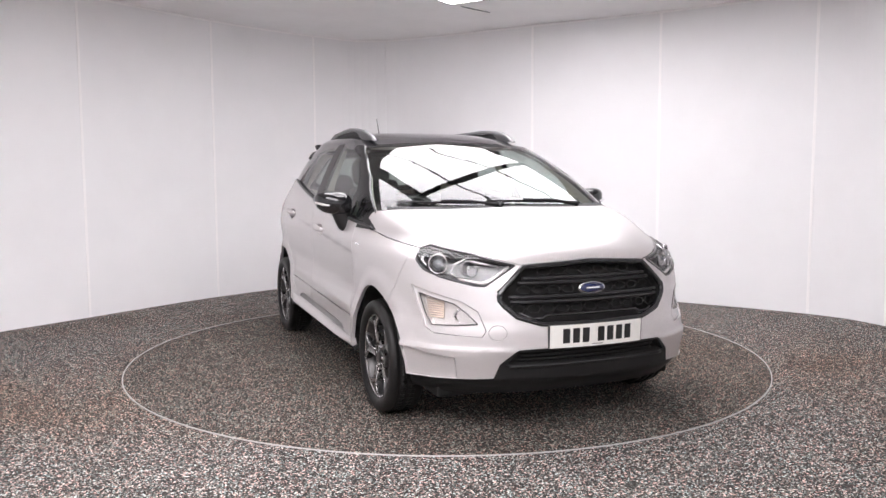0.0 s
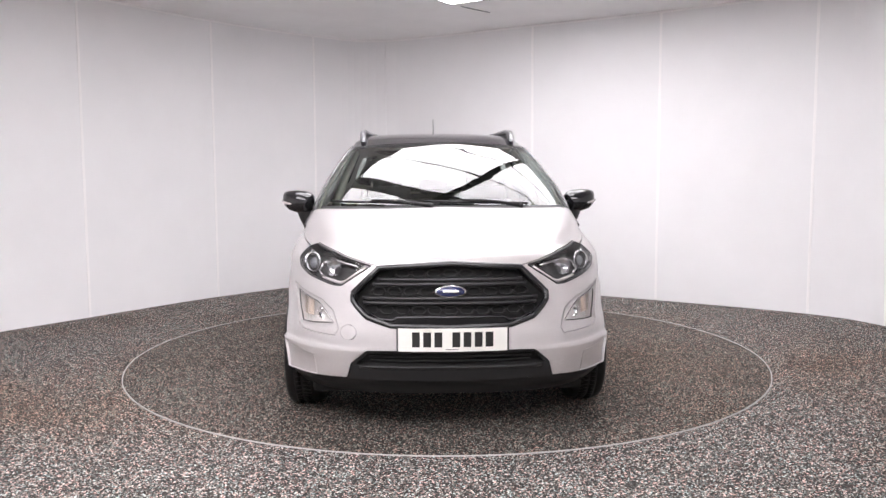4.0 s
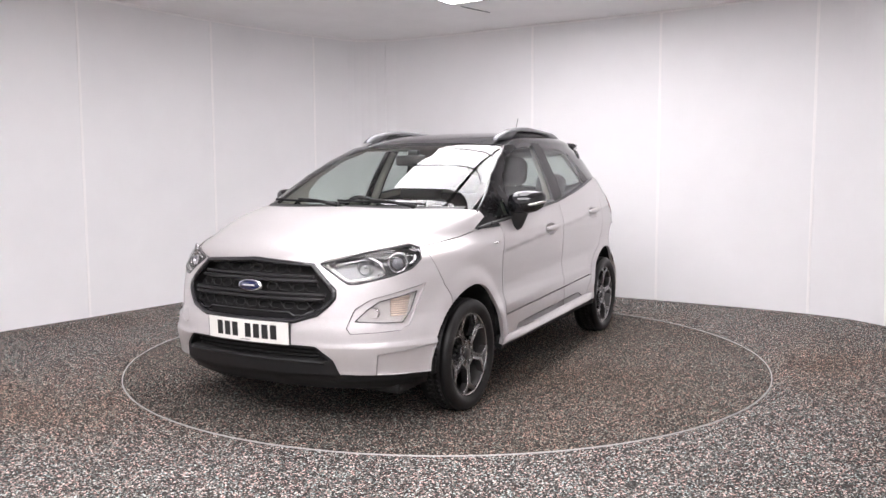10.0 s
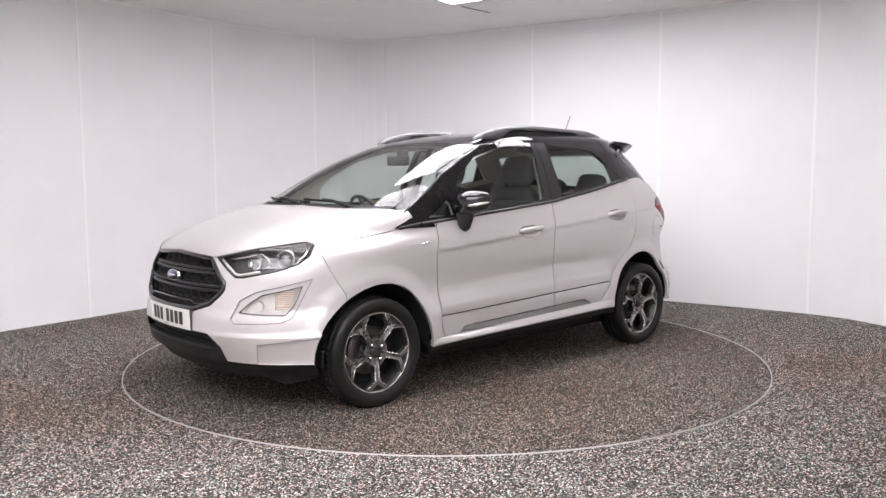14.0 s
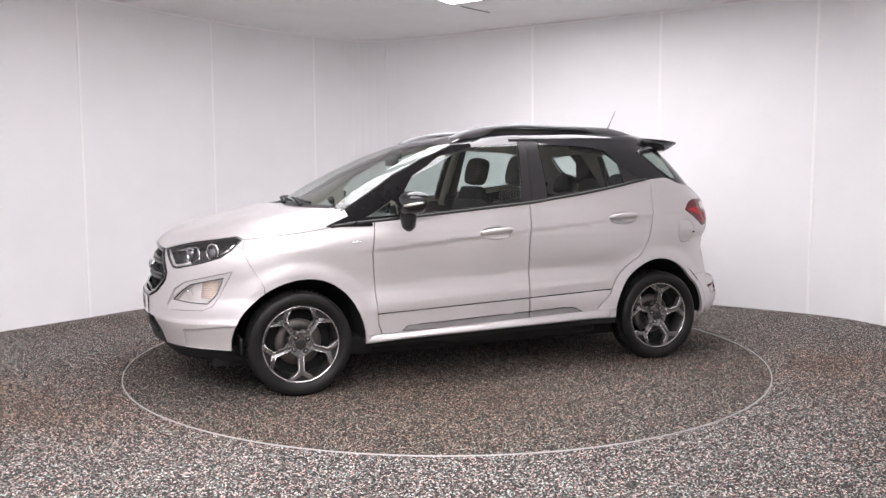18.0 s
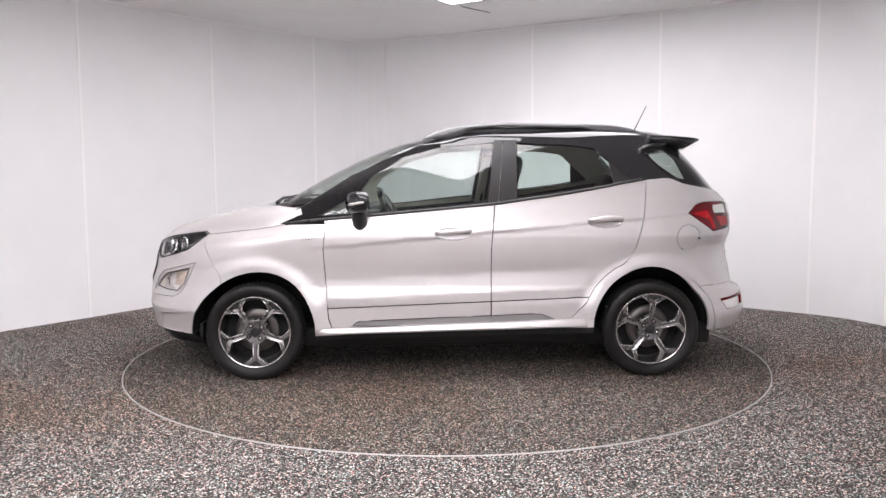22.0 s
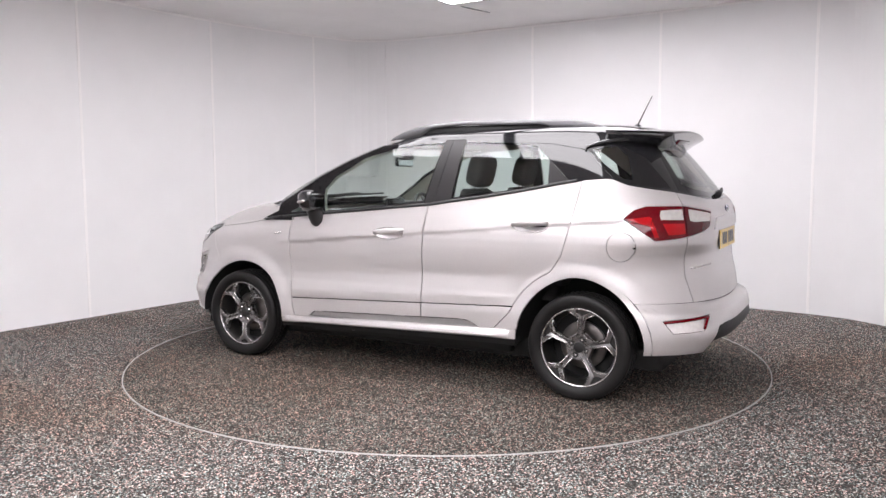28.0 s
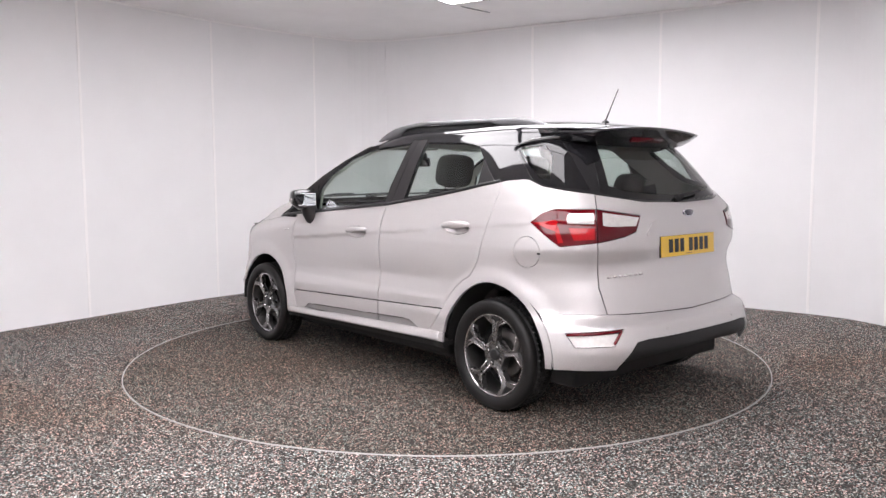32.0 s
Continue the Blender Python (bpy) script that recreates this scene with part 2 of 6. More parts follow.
def build_room():
    n = len(SEAMS)
    wall = tagged(new("wall_1"), "curved white laminate panelled booth wall with vertical joints", "wall", kind="structure")
    outline = []
    for i in range(n):
        pts = [wall_point(i, k / 10) for k in range(11)]
        outline += pts[:-1]
        bm = bmesh.new()
        rows = []
        for k, p in enumerate(pts):
            a, b = pts[max(k - 1, 0)], pts[min(k + 1, 10)]
            d = (b - a).normalized()
            out = Vector((d.y, -d.x))
            if k == 0:
                p = p + d * 0.0015
            if k == 10:
                p = p - d * 0.0015
            rows.append([bm.verts.new((q.x, q.y, z)) for q in (p, p + out * 0.06) for z in (0.0, CEIL)])
        for r0, r1 in zip(rows, rows[1:]):
            for u, v in ((0, 1), (1, 3), (3, 2), (2, 0)):
                bm.faces.new((r0[u], r0[v], r1[v], r1[u]))
        bm.faces.new((rows[0][0], rows[0][2], rows[0][3], rows[0][1]))
        bm.faces.new((rows[-1][0], rows[-1][1], rows[-1][3], rows[-1][2]))
        bmesh.ops.recalc_face_normals(bm, faces=bm.faces)
        part("panel", bm, M_WALL, wall, smooth=False)
        # raised joint strip, narrow, with rounded edges
        p = Vector(SEAMS[i])
        if i == 7:
            continue
        d = (wall_point(i, 0.05) - wall_point((i - 1) % n, 0.95)).normalized()
        bm = bmesh.new()
        box(bm, -0.012, 0.012, -0.0025, 0.004, 0.0, CEIL, 0.0012, Matrix.Translation((p.x, p.y, 0)) @ Matrix.Rotation(math.atan2(d.y, d.x), 4, "Z"))
        part("joint_strip", bm, M_SEAM, wall, smooth=False)
    # top trim along the wall
    bm = bmesh.new()
    m = len(outline)
    rings = []
    for k, p in enumerate(outline):
        d = (outline[(k + 1) % m] - outline[k - 1]).normalized()
        inn = Vector((-d.y, d.x))
        rings.append([bm.verts.new((p.x + inn.x * o, p.y + inn.y * o, z)) for o, z in ((0.001, CEIL - 0.020), (0.004, CEIL - 0.020), (0.005, CEIL - 0.010), (0.004, CEIL), (0.001, CEIL))])
    for k in range(m):
        for j in range(4):
            bm.faces.new((rings[k][j], rings[k][j + 1], rings[(k + 1) % m][j + 1], rings[(k + 1) % m][j]))
    tagged(mesh_ob("trim", bm, M_SEAM), "thin white trim where wall meets ceiling", "trim", kind="structure")
    # floor with the turntable's round opening
    R = 2.2285
    bm = bmesh.new()
    hole = [bm.verts.new((R * math.cos(k * math.tau / 160), R * math.sin(k * math.tau / 160), 0)) for k in range(160)]
    low = [bm.verts.new((v.co.x, v.co.y, -0.05)) for v in hole]
    wide = []
    for k in range(160):
        a = k * math.tau / 160
        wide.append(bm.verts.new((9.5 * math.cos(a), 11 * math.sin(a) - 1.5, 0)))
    for k in range(160):
        j = (k + 1) % 160
        bm.faces.new((hole[k], wide[k], wide[j], hole[j]))
        bm.faces.new((low[k], hole[k], hole[j], low[j]))
    tagged(mesh_ob("floor", bm, M_FLOOR), "grey-brown speckled resin aggregate floor", "floor", kind="structure")
    # ceiling slab, one mesh
    bm = bmesh.new()
    prism(bm, [(p.x * 1.012, p.y * 1.012) for p in outline], CEIL, CEIL + 0.08)
    # a hairline crack batten beside the light
    tagged(mesh_ob("ceiling", bm, M_CEIL), "flat off-white painted ceiling", "ceiling", kind="structure")
    bm = bmesh.new()
    a, b = Vector((0.155, 2.07, CEIL - 0.003)), Vector((0.445, 2.36, CEIL - 0.003))
    tube(bm, [a, b], 0.004, 6)
    tagged(mesh_ob("ceiling_joint", bm, M_BAR), "thin dark open joint in the ceiling", "joint", kind="structure")


build_room()


def build_turntable():
    base = tagged(new("turntable"), "round motorised turntable covered in speckled carpet, metal edge ring", "turntable")
    R = 2.218
    bm = bmesh.new()
    prof = [(0.0001, 0.0), (1.1, 0.0), (R, 0.0), (R, -0.04), (0.0001, -0.04)]
    spun(bm, prof, 160, "z")
    bmesh.ops.remove_doubles(bm, verts=bm.verts, dist=0.001)
    bmesh.ops.recalc_face_normals(bm, faces=bm.faces)
    part("deck", bm, M_DISC, base, smooth=False)
    bm = bmesh.new()
    spun(bm, [(R + 0.001, -0.03), (R + 0.001, 0.003), (R + 0.002, 0.004), (R + 0.006, 0.004), (R + 0.007, 0.003), (R + 0.007, -0.03)], 200, "z", closed=True)
    bmesh.ops.recalc_face_normals(bm, faces=bm.faces)
    part("edge_ring", bm, M_RING, base, "thin worn metal edge ring")
    return base


turntable = build_turntable()


def build_lights():
    """Luminous ceiling tiles in fields set askew to the room, with black bars between, over the car; an unseen field
    behind the camera is added as fill.
    """
    p, q = Vector((0.555, 0.832, 0)), Vector((0.832, -0.555, 0))
    deep, wide = 0.606, 1.195
    turn = Matrix(((q.x, p.x, 0, 0), (q.y, p.y, 0, 0), (0, 0, 1, 0), (0, 0, 0, 1)))
    first = tagged(new("ceiling_light"), "rectangular white luminous ceiling tile, lit, black frame", "ceiling light", group="luminous ceiling tiles")
    bm = bmesh.new()
    box(bm, 0.004, wide - 0.004, 0.004, deep - 0.004, -0.012, -0.004, 0.002)
    part("diffuser", bm, M_LAMP, first, "glowing white diffuser", smooth=False)
    for a in ((0, wide, -0.001, 0.013), (0, wide, deep - 0.013, deep + 0.001), (-0.001, 0.013, 0.0135, deep - 0.0135), (wide - 0.013, wide + 0.001, 0.0135, deep - 0.0135)):
        bm = bmesh.new()
        box(bm, *a, -0.016, -0.001, 0.001)
        part("frame_bar", bm, M_BAR, first, "thin black frame bar", smooth=False)
    spots = []
    for row in (-1.66, -1.05, -0.178, 0.432, 1.043):
        for col in (-1.030, 0.225):
            spots.append((row, col))
    # added fill tiles, out of view, to brighten flanks, walls and floor
    for row in (-5.6, -4.99, -4.38, -3.77):
        for col in (-0.3, 0.95, 2.20, 3.45):
            spots.append((row, col))
    for k, (u, v) in enumerate(spots):
        o = p * u + q * v
        m = Matrix.Translation((o.x, o.y, CEIL)) @ turn
        if k == 0:
            first.matrix_basis = m
        else:
            copy_thing(first, m)
    # a wide black beam runs between the two columns
    bm = bmesh.new()
    o = p * -1.70 + q * 0.195
    box(bm, -0.048, 0.048, 0, 3.38, -0.05, -0.0175, 0.004, Matrix.Translation((o.x, o.y, CEIL)) @ turn)
    tagged(mesh_ob("light_beam", bm, M_BAR), "black metal beam between the luminous ceiling tiles", "beam")


build_lights()


# ---- the car's skin: stacked plan outlines, rounded at nose and tail ----
# height, nose, front bend, front roundness, half width, tail, rear bend, rear roundness
LOWER = [
    (0.20, 1.985, 1.20, 2.9, 0.815, -1.93, -1.10, 3.6),
    (0.26, 2.035, 1.20, 2.9, 0.866, -1.955, -1.10, 3.6),
    (0.33, 2.060, 1.20, 2.8, 0.880, -2.000, -1.10, 3.6),
    (0.40, 2.075, 1.20, 2.8, 0.877, -2.028, -1.10, 3.6),
    (0.47, 2.090, 1.20, 2.7, 0.876, -2.020, -1.10, 3.5),
    (0.53, 2.088, 1.20, 2.7, 0.868, -2.006, -1.10, 3.4),
    (0.556, 2.086, 1.20, 2.65, 0.864, -1.950, -1.10, 3.3),
    (0.60, 2.080, 1.20, 2.6, 0.858, -1.946, -1.10, 3.2),
    (0.68, 2.060, 1.20, 2.6, 0.858, -1.935, -1.10, 3.1),
    (0.76, 2.040, 1.18, 2.6, 0.863, -1.918, -1.10, 3.0),
    (0.83, 2.015, 1.12, 2.6, 0.867, -1.910, -1.10, 3.10),
    (0.865, 2.000, 1.06, 2.6, 0.868, -1.912, -1.10, 3.30),
    (0.895, 1.980, 0.92, 2.55, 0.868, -1.915, -1.10, 3.50),
    (0.916, 1.955, 0.80, 2.5, 0.866, -1.917, -1.10, 3.55),
    (0.95, 1.890, 0.50, 2.7, 0.862, -1.917, -1.10, 3.55),
    (0.98, 1.803, 0.30, 3.0, 0.855, -1.916, -1.10, 3.55),
    (1.02, 1.650, 0.15, 3.5, 0.845, -1.915, -1.08, 3.55),
    (1.06, 1.480, 0.05, 4.0, 0.833, -1.912, -1.06, 3.45),
    (1.09, 1.315, 0.00, 4.4, 0.823, -1.905, -1.05, 3.5),
    (1.115, 1.110, -0.05, 4.6, 0.815, -1.893, -1.05, 3.5),
    (1.15, 0.900, -0.10, 3.0, 0.802, -1.862, -1.02, 3.5),
    (1.20, 0.700, -0.20, 3.0, 0.782, -1.815, -1.00, 3.5),
    (1.28, 0.400, -0.40, 3.0, 0.745, -1.752, -0.98, 3.5),
]
UPPER = [
    (0.96, 1.350, 0.66, 4.5, 0.850, -1.880, -1.00, 3.6),
    (1.00, 1.300, 0.62, 4.5, 0.838, -1.880, -1.00, 3.6),
    (1.06, 1.200, 0.56, 4.5, 0.818, -1.880, -1.00, 3.6),
    (1.12, 1.110, 0.50, 4.5, 0.797, -1.866, -1.00, 3.6),
    (1.20, 0.985, 0.43, 4.3, 0.766, -1.808, -0.98, 3.6),
    (1.29, 0.825, 0.33, 4.0, 0.726, -1.738, -0.95, 3.6),
    (1.39, 0.625, 0.18, 3.6, 0.677, -1.655, -0.90, 3.6),
    (1.45, 0.485, 0.06, 3.3, 0.645, -1.605, -0.87, 3.4),
    (1.487, 0.392, -0.02, 3.0, 0.622, -1.578, -0.85, 3.1),
    (1.51, 0.315, -0.10, 2.7, 0.604, -1.562, -0.83, 3.1),
    (1.533, 0.220, -0.18, 2.8, 0.590, -1.548, -0.80, 3.1),
    (1.551, 0.130, -0.26, 2.9, 0.574, -1.535, -0.80, 3.0),
    (1.570, 0.010, -0.34, 2.9, 0.545, -1.505, -0.78, 2.9),
    (1.588, -0.135, -0.42, 2.8, 0.485, -1.420, -0.76, 2.7),
    (1.603, -0.305, -0.50, 2.6, 0.380, -1.260, -0.74, 2.5),
    (1.613, -0.480, -0.58, 2.4, 0.235, -1.040, -0.72, 2.3),
    (1.619, -0.680, -0.70, 2.2, 0.010, -0.740, -0.72, 2.2),
]


ROWS = {}


def row_at(table, z):
    key = (id(table), round(z, 5))
    if key not in ROWS:
        ROWS[key] = [hermite([(r[0], r[k]) for r in table], z) for k in range(1, 8)]
    return ROWS[key]


def half_width(row, x):
    """Half width of a plan outline at x; 0 past nose and tail."""
    xf, cf, nf, w, xr, cr, nr = row
    if x > cf:
        u = (x - cf) / max(xf - cf, 1e-4)
        return w * (1 - u ** nf) ** (1 / nf) if u < 1 else 0.0
    if x < cr:
        u = (x - cr) / min(xr - cr, -1e-4)
        return w * (1 - u ** nr) ** (1 / nr) if u < 1 else 0.0
    return w


def crease_up(x):
    return 0.916 - 0.085 * x


def crease_low(x):
    return 0.543 - 0.037 * x


def groove(x):
    return 0.485 - 0.036 * x


def ramp(a, b, x):
    t = min(1.0, max(0.0, (x - a) / (b - a)))
    return t * t * (3 - 2 * t)


def swell(x, z):
    """Sculpting of the flanks: flared wheel arches, the undercut shoulder crease and the lower door ledge."""
    d = 0.0
    for cx, cz in ((1.2595, 0.31), (-1.2595, 0.31)):
        r = math.hypot(x - cx, z - cz)
        d += 0.016 * (1 - ramp(0.40, 0.495, r)) * ramp(0.20, 0.34, r)
    # shoulder crease from the front wing to the tail lamp
    k = ramp(0.98, 0.70, x) * ramp(-1.62, -1.45, x)
    if k > 0:
        u = z - crease_up(x)
        if u >= 0:
            d += 0.0052 * k * max(0.0, 1 - u / 0.13)
        elif u > -0.017:
            d += k * (0.0052 + (0.0066 / 0.017) * u)
        else:
            d -= 0.0014 * k * max(0.0, 1 + (u + 0.017) / 0.16)
    # lower ledge along the doors
    k = ramp(0.86, 0.76, x) * ramp(-0.90, -0.78, x)
    if k > 0:
        u = z - crease_low(x)
        if u >= 0:
            d += k * (0.011 * max(0.0, 1 - u / 0.12) - 0.003 * math.exp(-((u - 0.10) / 0.05) ** 2))
        else:
            d += k * (0.011 - 0.15 * min(-u, 0.06)) * ramp(-0.20, -0.10, u)
    # hood: raised middle with soft shoulders is in the table; bumper corner ledge
    k = ramp(1.50, 1.62, x)
    if k > 0:
        u = z - 0.448
        d += k * 0.013 * (max(0.0, 1 - u / 0.022) if u >= 0 else max(0.0, 1 + u / 0.11))
    return d


LOW = dict(table=LOWER, front=0.9, rear=-1.1)
UPP = dict(table=UPPER, front=0.0, rear=-0.9)


def skin(sh, s, z):
    """The point of a skin at station s and height z: metres along the flank, then the angle round nose or tail."""
    row = row_at(sh["table"], z)
    f0, r0 = sh["front"], sh["rear"]
    fz, rz = min(f0, row[0] - 0.04), max(r0, row[4] + 0.04)
    if fz < rz + 0.02:
        fz = rz = 0.5 * (row[0] + row[4])
    if s > f0 or s < r0:
        front = s > f0
        a = min(abs(s - (f0 if front else r0)), math.pi / 2)
        o = fz if front else rz
        dx, dy = math.sin(a) * (1 if front else -1), math.cos(a)
        if a > math.pi / 2 - 1e-5:
            return Vector((row[0] if front else row[4], 0.0, z))
        lo, hi = 0.0, 1.6
        for _ in range(26):
            m = 0.5 * (lo + hi)
            if half_width(row, o + m * dx) > m * dy:
                lo = m
            else:
                hi = m
        x, y = o + lo * dx, lo * dy
    else:
        x = rz + (s - r0) / (f0 - r0) * (fz - rz)
        y = half_width(row, x)
    if sh is LOW:
        y += swell(x, z) * min(1.0, y / 0.3)
    return Vector((x, y, z))


def at_x(sh, x, z):
    """Station of the flank point at x and height z."""
    if sh["rear"] <= x <= sh["front"]:
        return x
    front = x > sh["front"]
    o = sh["front"] if front else sh["rear"]
    a = math.atan2(abs(x - o), max(half_width(row_at(sh["table"], z), x), 1e-6))
    return o + a if front else o - a


def at_y(sh, y, z, front=True):
    """Station of the point of nose or tail at distance y from the middle and height z."""
    row = row_at(sh["table"], z)
    xe, c, n, w = (row[0], row[1], row[2], row[3]) if front else (row[4], row[5], row[6], row[3])
    x = c + (xe - c) * max(0.0, 1 - (y / w) ** n) ** (1 / n)
    o = sh["front"] if front else sh["rear"]
    a = math.atan2(abs(x - o), max(y, 1e-9))
    return o + a if front else o - a


# ---- cutting the skin into panels ----
def flat_grid(svals, zvals):
    bm = bmesh.new()
    rows = [[bm.verts.new((s, z, 0)) for s in svals] for z in zvals]
    for r0, r1 in zip(rows, rows[1:]):
        for i in range(len(svals) - 1):
            bm.faces.new((r0[i], r0[i + 1], r1[i + 1], r1[i]))
    return bm


def clip(bm, faces, poly):
    """Cuts the flat faces along a convex outline; returns those inside and those outside."""
    n = len(poly)
    area = sum(poly[i][0] * poly[(i + 1) % n][1] - poly[(i + 1) % n][0] * poly[i][1] for i in range(n))
    if area < 0:
        poly = poly[::-1]
    x0, x1 = min(p[0] for p in poly), max(p[0] for p in poly)
    y0, y1 = min(p[1] for p in poly), max(p[1] for p in poly)
    inside, outside = [], []
    for f in faces:
        fx, fy = [v.co.x for v in f.verts], [v.co.y for v in f.verts]
        (inside if max(fx) > x0 and min(fx) < x1 and max(fy) > y0 and min(fy) < y1 else outside).append(f)
    for i in range(n):
        a, b = Vector((*poly[i], 0)), Vector((*poly[(i + 1) % n], 0))
        if (b - a).length < 1e-6 or not inside:
            continue
        out = Vector((b.y - a.y, a.x - b.x, 0)).normalized()
        geom = list({e for f in inside for e in f.edges}) + list({v for f in inside for v in f.verts}) + inside
        got = bmesh.ops.bisect_plane(bm, geom=geom, dist=1e-5, plane_co=a, plane_no=out)["geom"]
        keep = []
        for f in got:
            if isinstance(f, bmesh.types.BMFace):
                (keep if (f.calc_center_median() - a).dot(out) <= 0 else outside).append(f)
        inside = keep
    return inside, outside


def band(bm, faces, line, top):
    """Cuts off what lies between a line of points and the height top (above or below it)."""
    taken = []
    for p, q in zip(line, line[1:]):
        got, faces = clip(bm, faces, [p, q, (q[0], top), (p[0], top)])
        taken += got
    return taken, faces


def disc(cx, cz, r, n=36, sx=1.0):
    return [(cx + sx * r * math.cos(k * math.tau / n), cz + r * math.sin(k * math.tau / n)) for k in range(n)]


def skin_normal(sh, s, z):
    e = 0.004
    hi = sh["front"] + math.pi / 2 - 1e-4
    lo = sh["rear"] - math.pi / 2 + 1e-4
    s0, s1 = max(s - e, lo), min(s + e, hi)
    du = skin(sh, s1, z) - skin(sh, s0, z)
    dv = skin(sh, s, z + e) - skin(sh, s, z - e)
    n = dv.cross(du)
    return n.normalized() if n.length > 1e-12 else Vector((0, 0, 1))


def panel(name, sh, faces, material, parent, label="", gap=0.002, flange=0.012, lift=0.0, side=0, smooth=True, lean=None):
    """One body panel from flat faces: inset by the gap, laid on the skin, with turned-in edges. side: 1 left, -1 right, 0 both halves as one mesh."""
    verts, polys, index = [], [], {}
    for f in faces:
        ids = []
        for v in f.verts:
            k = (round(v.co.x, 5), round(v.co.y, 5))
            if k not in index:
                index[k] = len(verts)
                verts.append(k)
            if not ids or ids[-1] != index[k]:
                ids.append(index[k])
        if len(ids) > 1 and ids[0] == ids[-1]:
            ids.pop()
        if len(ids) < 3:
            continue
        a = sum(verts[ids[i]][0] * verts[ids[(i + 1) % len(ids)]][1] - verts[ids[(i + 1) % len(ids)]][0] * verts[ids[i]][1] for i in range(len(ids)))
        polys.append(ids if a > 0 else ids[::-1])
    count = {}
    for p in polys:
        for a, b in zip(p, p[1:] + p[:1]):
            count[(a, b)] = count.get((a, b), 0) + 1
    ends = (sh["front"] + math.pi / 2, sh["rear"] - math.pi / 2)

    def middle(i):
        return min(abs(verts[i][0] - e) for e in ends) < 2e-4

    edge = [(a, b) for a, b in count if (b, a) not in count and not (middle(a) and middle(b))]
    push = {}
    for a, b in edge:
        d = Vector((verts[b][0] - verts[a][0], verts[b][1] - verts[a][1]))
        if d.length < 1e-7:
            continue
        n = Vector((-d.y, d.x)).normalized()
        for i in (a, b):
            push.setdefault(i, []).append(n)
    flat = list(verts)
    for i, ns in push.items():
        m = sum(ns, Vector((0, 0)))
        if m.length < 1e-6:
            continue
        m = m.normalized()
        k = gap / max(0.5, m.dot(ns[0]))
        flat[i] = (verts[i][0] + (0 if middle(i) else m.x * k), verts[i][1] + m.y * k)
    pts, nor = [], {}
    for i, (s, z) in enumerate(flat):
        p = skin(sh, s, z)
        n = skin_normal(sh, s, z)
        if n.dot(Vector((p.x * 0.3, p.y, 0.2))) < 0:
            n = -n
        if middle(i):
            n = Vector((n.x, 0, n.z)).normalized()
        if lean is not None:
            n = (n + Vector(lean)).normalized()
        nor[i] = n
        p = p + n * lift
        if middle(i):
            p.y = 0.0
        pts.append(p)
    allv, allf, sharp = list(pts), [p[::-1] for p in polys], []
    if flange:
        low = {}
        for i in push:
            low[i] = len(allv)
            q = pts[i] - nor[i] * flange
            if middle(i):
                q.y = 0.0
            allv.append(q)
        for a, b in edge:
            if a in low and b in low:
                allf.append([a, b, low[b], low[a]])
                sharp.append((a, b))
    me = bpy.data.meshes.new(name)
    flat_normals = [nor[i] for i in range(len(pts))]
    main = len(polys)
    if side == 1:
        co, fs = allv, allf
    elif side == -1:
        co, fs = [Vector((v.x, -v.y, v.z)) for v in allv], [f[::-1] for f in allf]
    else:
        twin = {}
        co = list(allv)
        for i, v in enumerate(allv):
            if abs(v.y) < 1e-6:
                twin[i] = i
            else:
                twin[i] = len(co)
                co.append(Vector((v.x, -v.y, v.z)))
        fs = allf + [[twin[i] for i in f][::-1] for f in allf]
        sharp = sharp + [(twin[a], twin[b]) for a, b in sharp]
    back = {}
    if side == 0:
        back = {twin[i]: i for i in range(len(pts))}
    me.from_pydata([tuple(v) for v in co], [], fs)
    hard = {frozenset(e) for e in sharp}
    for e in me.edges:
        if frozenset(e.vertices) in hard:
            e.use_edge_sharp = True
    me.materials.append(material)
    if smooth:
        me.polygons.foreach_set("use_smooth", [True] * len(me.polygons))
        # shade by the skin's own curvature, so that cuts leave no dents
        loops = []
        total = len(allf)
        for poly in me.polygons:
            skin_face = (poly.index % total) < main
            mirrored = side == -1 or poly.index >= total
            for v in poly.vertices:
                i = v if v < len(pts) and not poly.index >= total else back.get(v, -1)
                if skin_face and i >= 0:
                    q = flat_normals[i]
                    loops.append((q.x, -q.y if mirrored else q.y, q.z))
                else:
                    loops.append(tuple(poly.normal))
        me.normals_split_custom_set(loops)
    ob = new(name, me)
    ob.parent = parent
    return tagged(ob, label) if label else ob


def on_skin(sh, s, z, lift=0.0, side=1):
    p = skin(sh, s, z)
    if lift:
        n = skin_normal(sh, s, z)
        if n.dot(Vector((p.x * 0.3, p.y, 0.2))) < 0:
            n = -n
        p = p + n * lift
    return Vector((p.x, p.y * side, p.z))


def pair(name, sh, faces, material, parent, label="", **kw):
    """The same panel on both flanks."""
    return [panel(name, sh, faces, material, parent, label, side=s, **kw) for s in (1, -1)]


def spread(a, b, step):
    n = max(1, round((b - a) / step))
    return [a + (b - a) * k / n for k in range(n)]


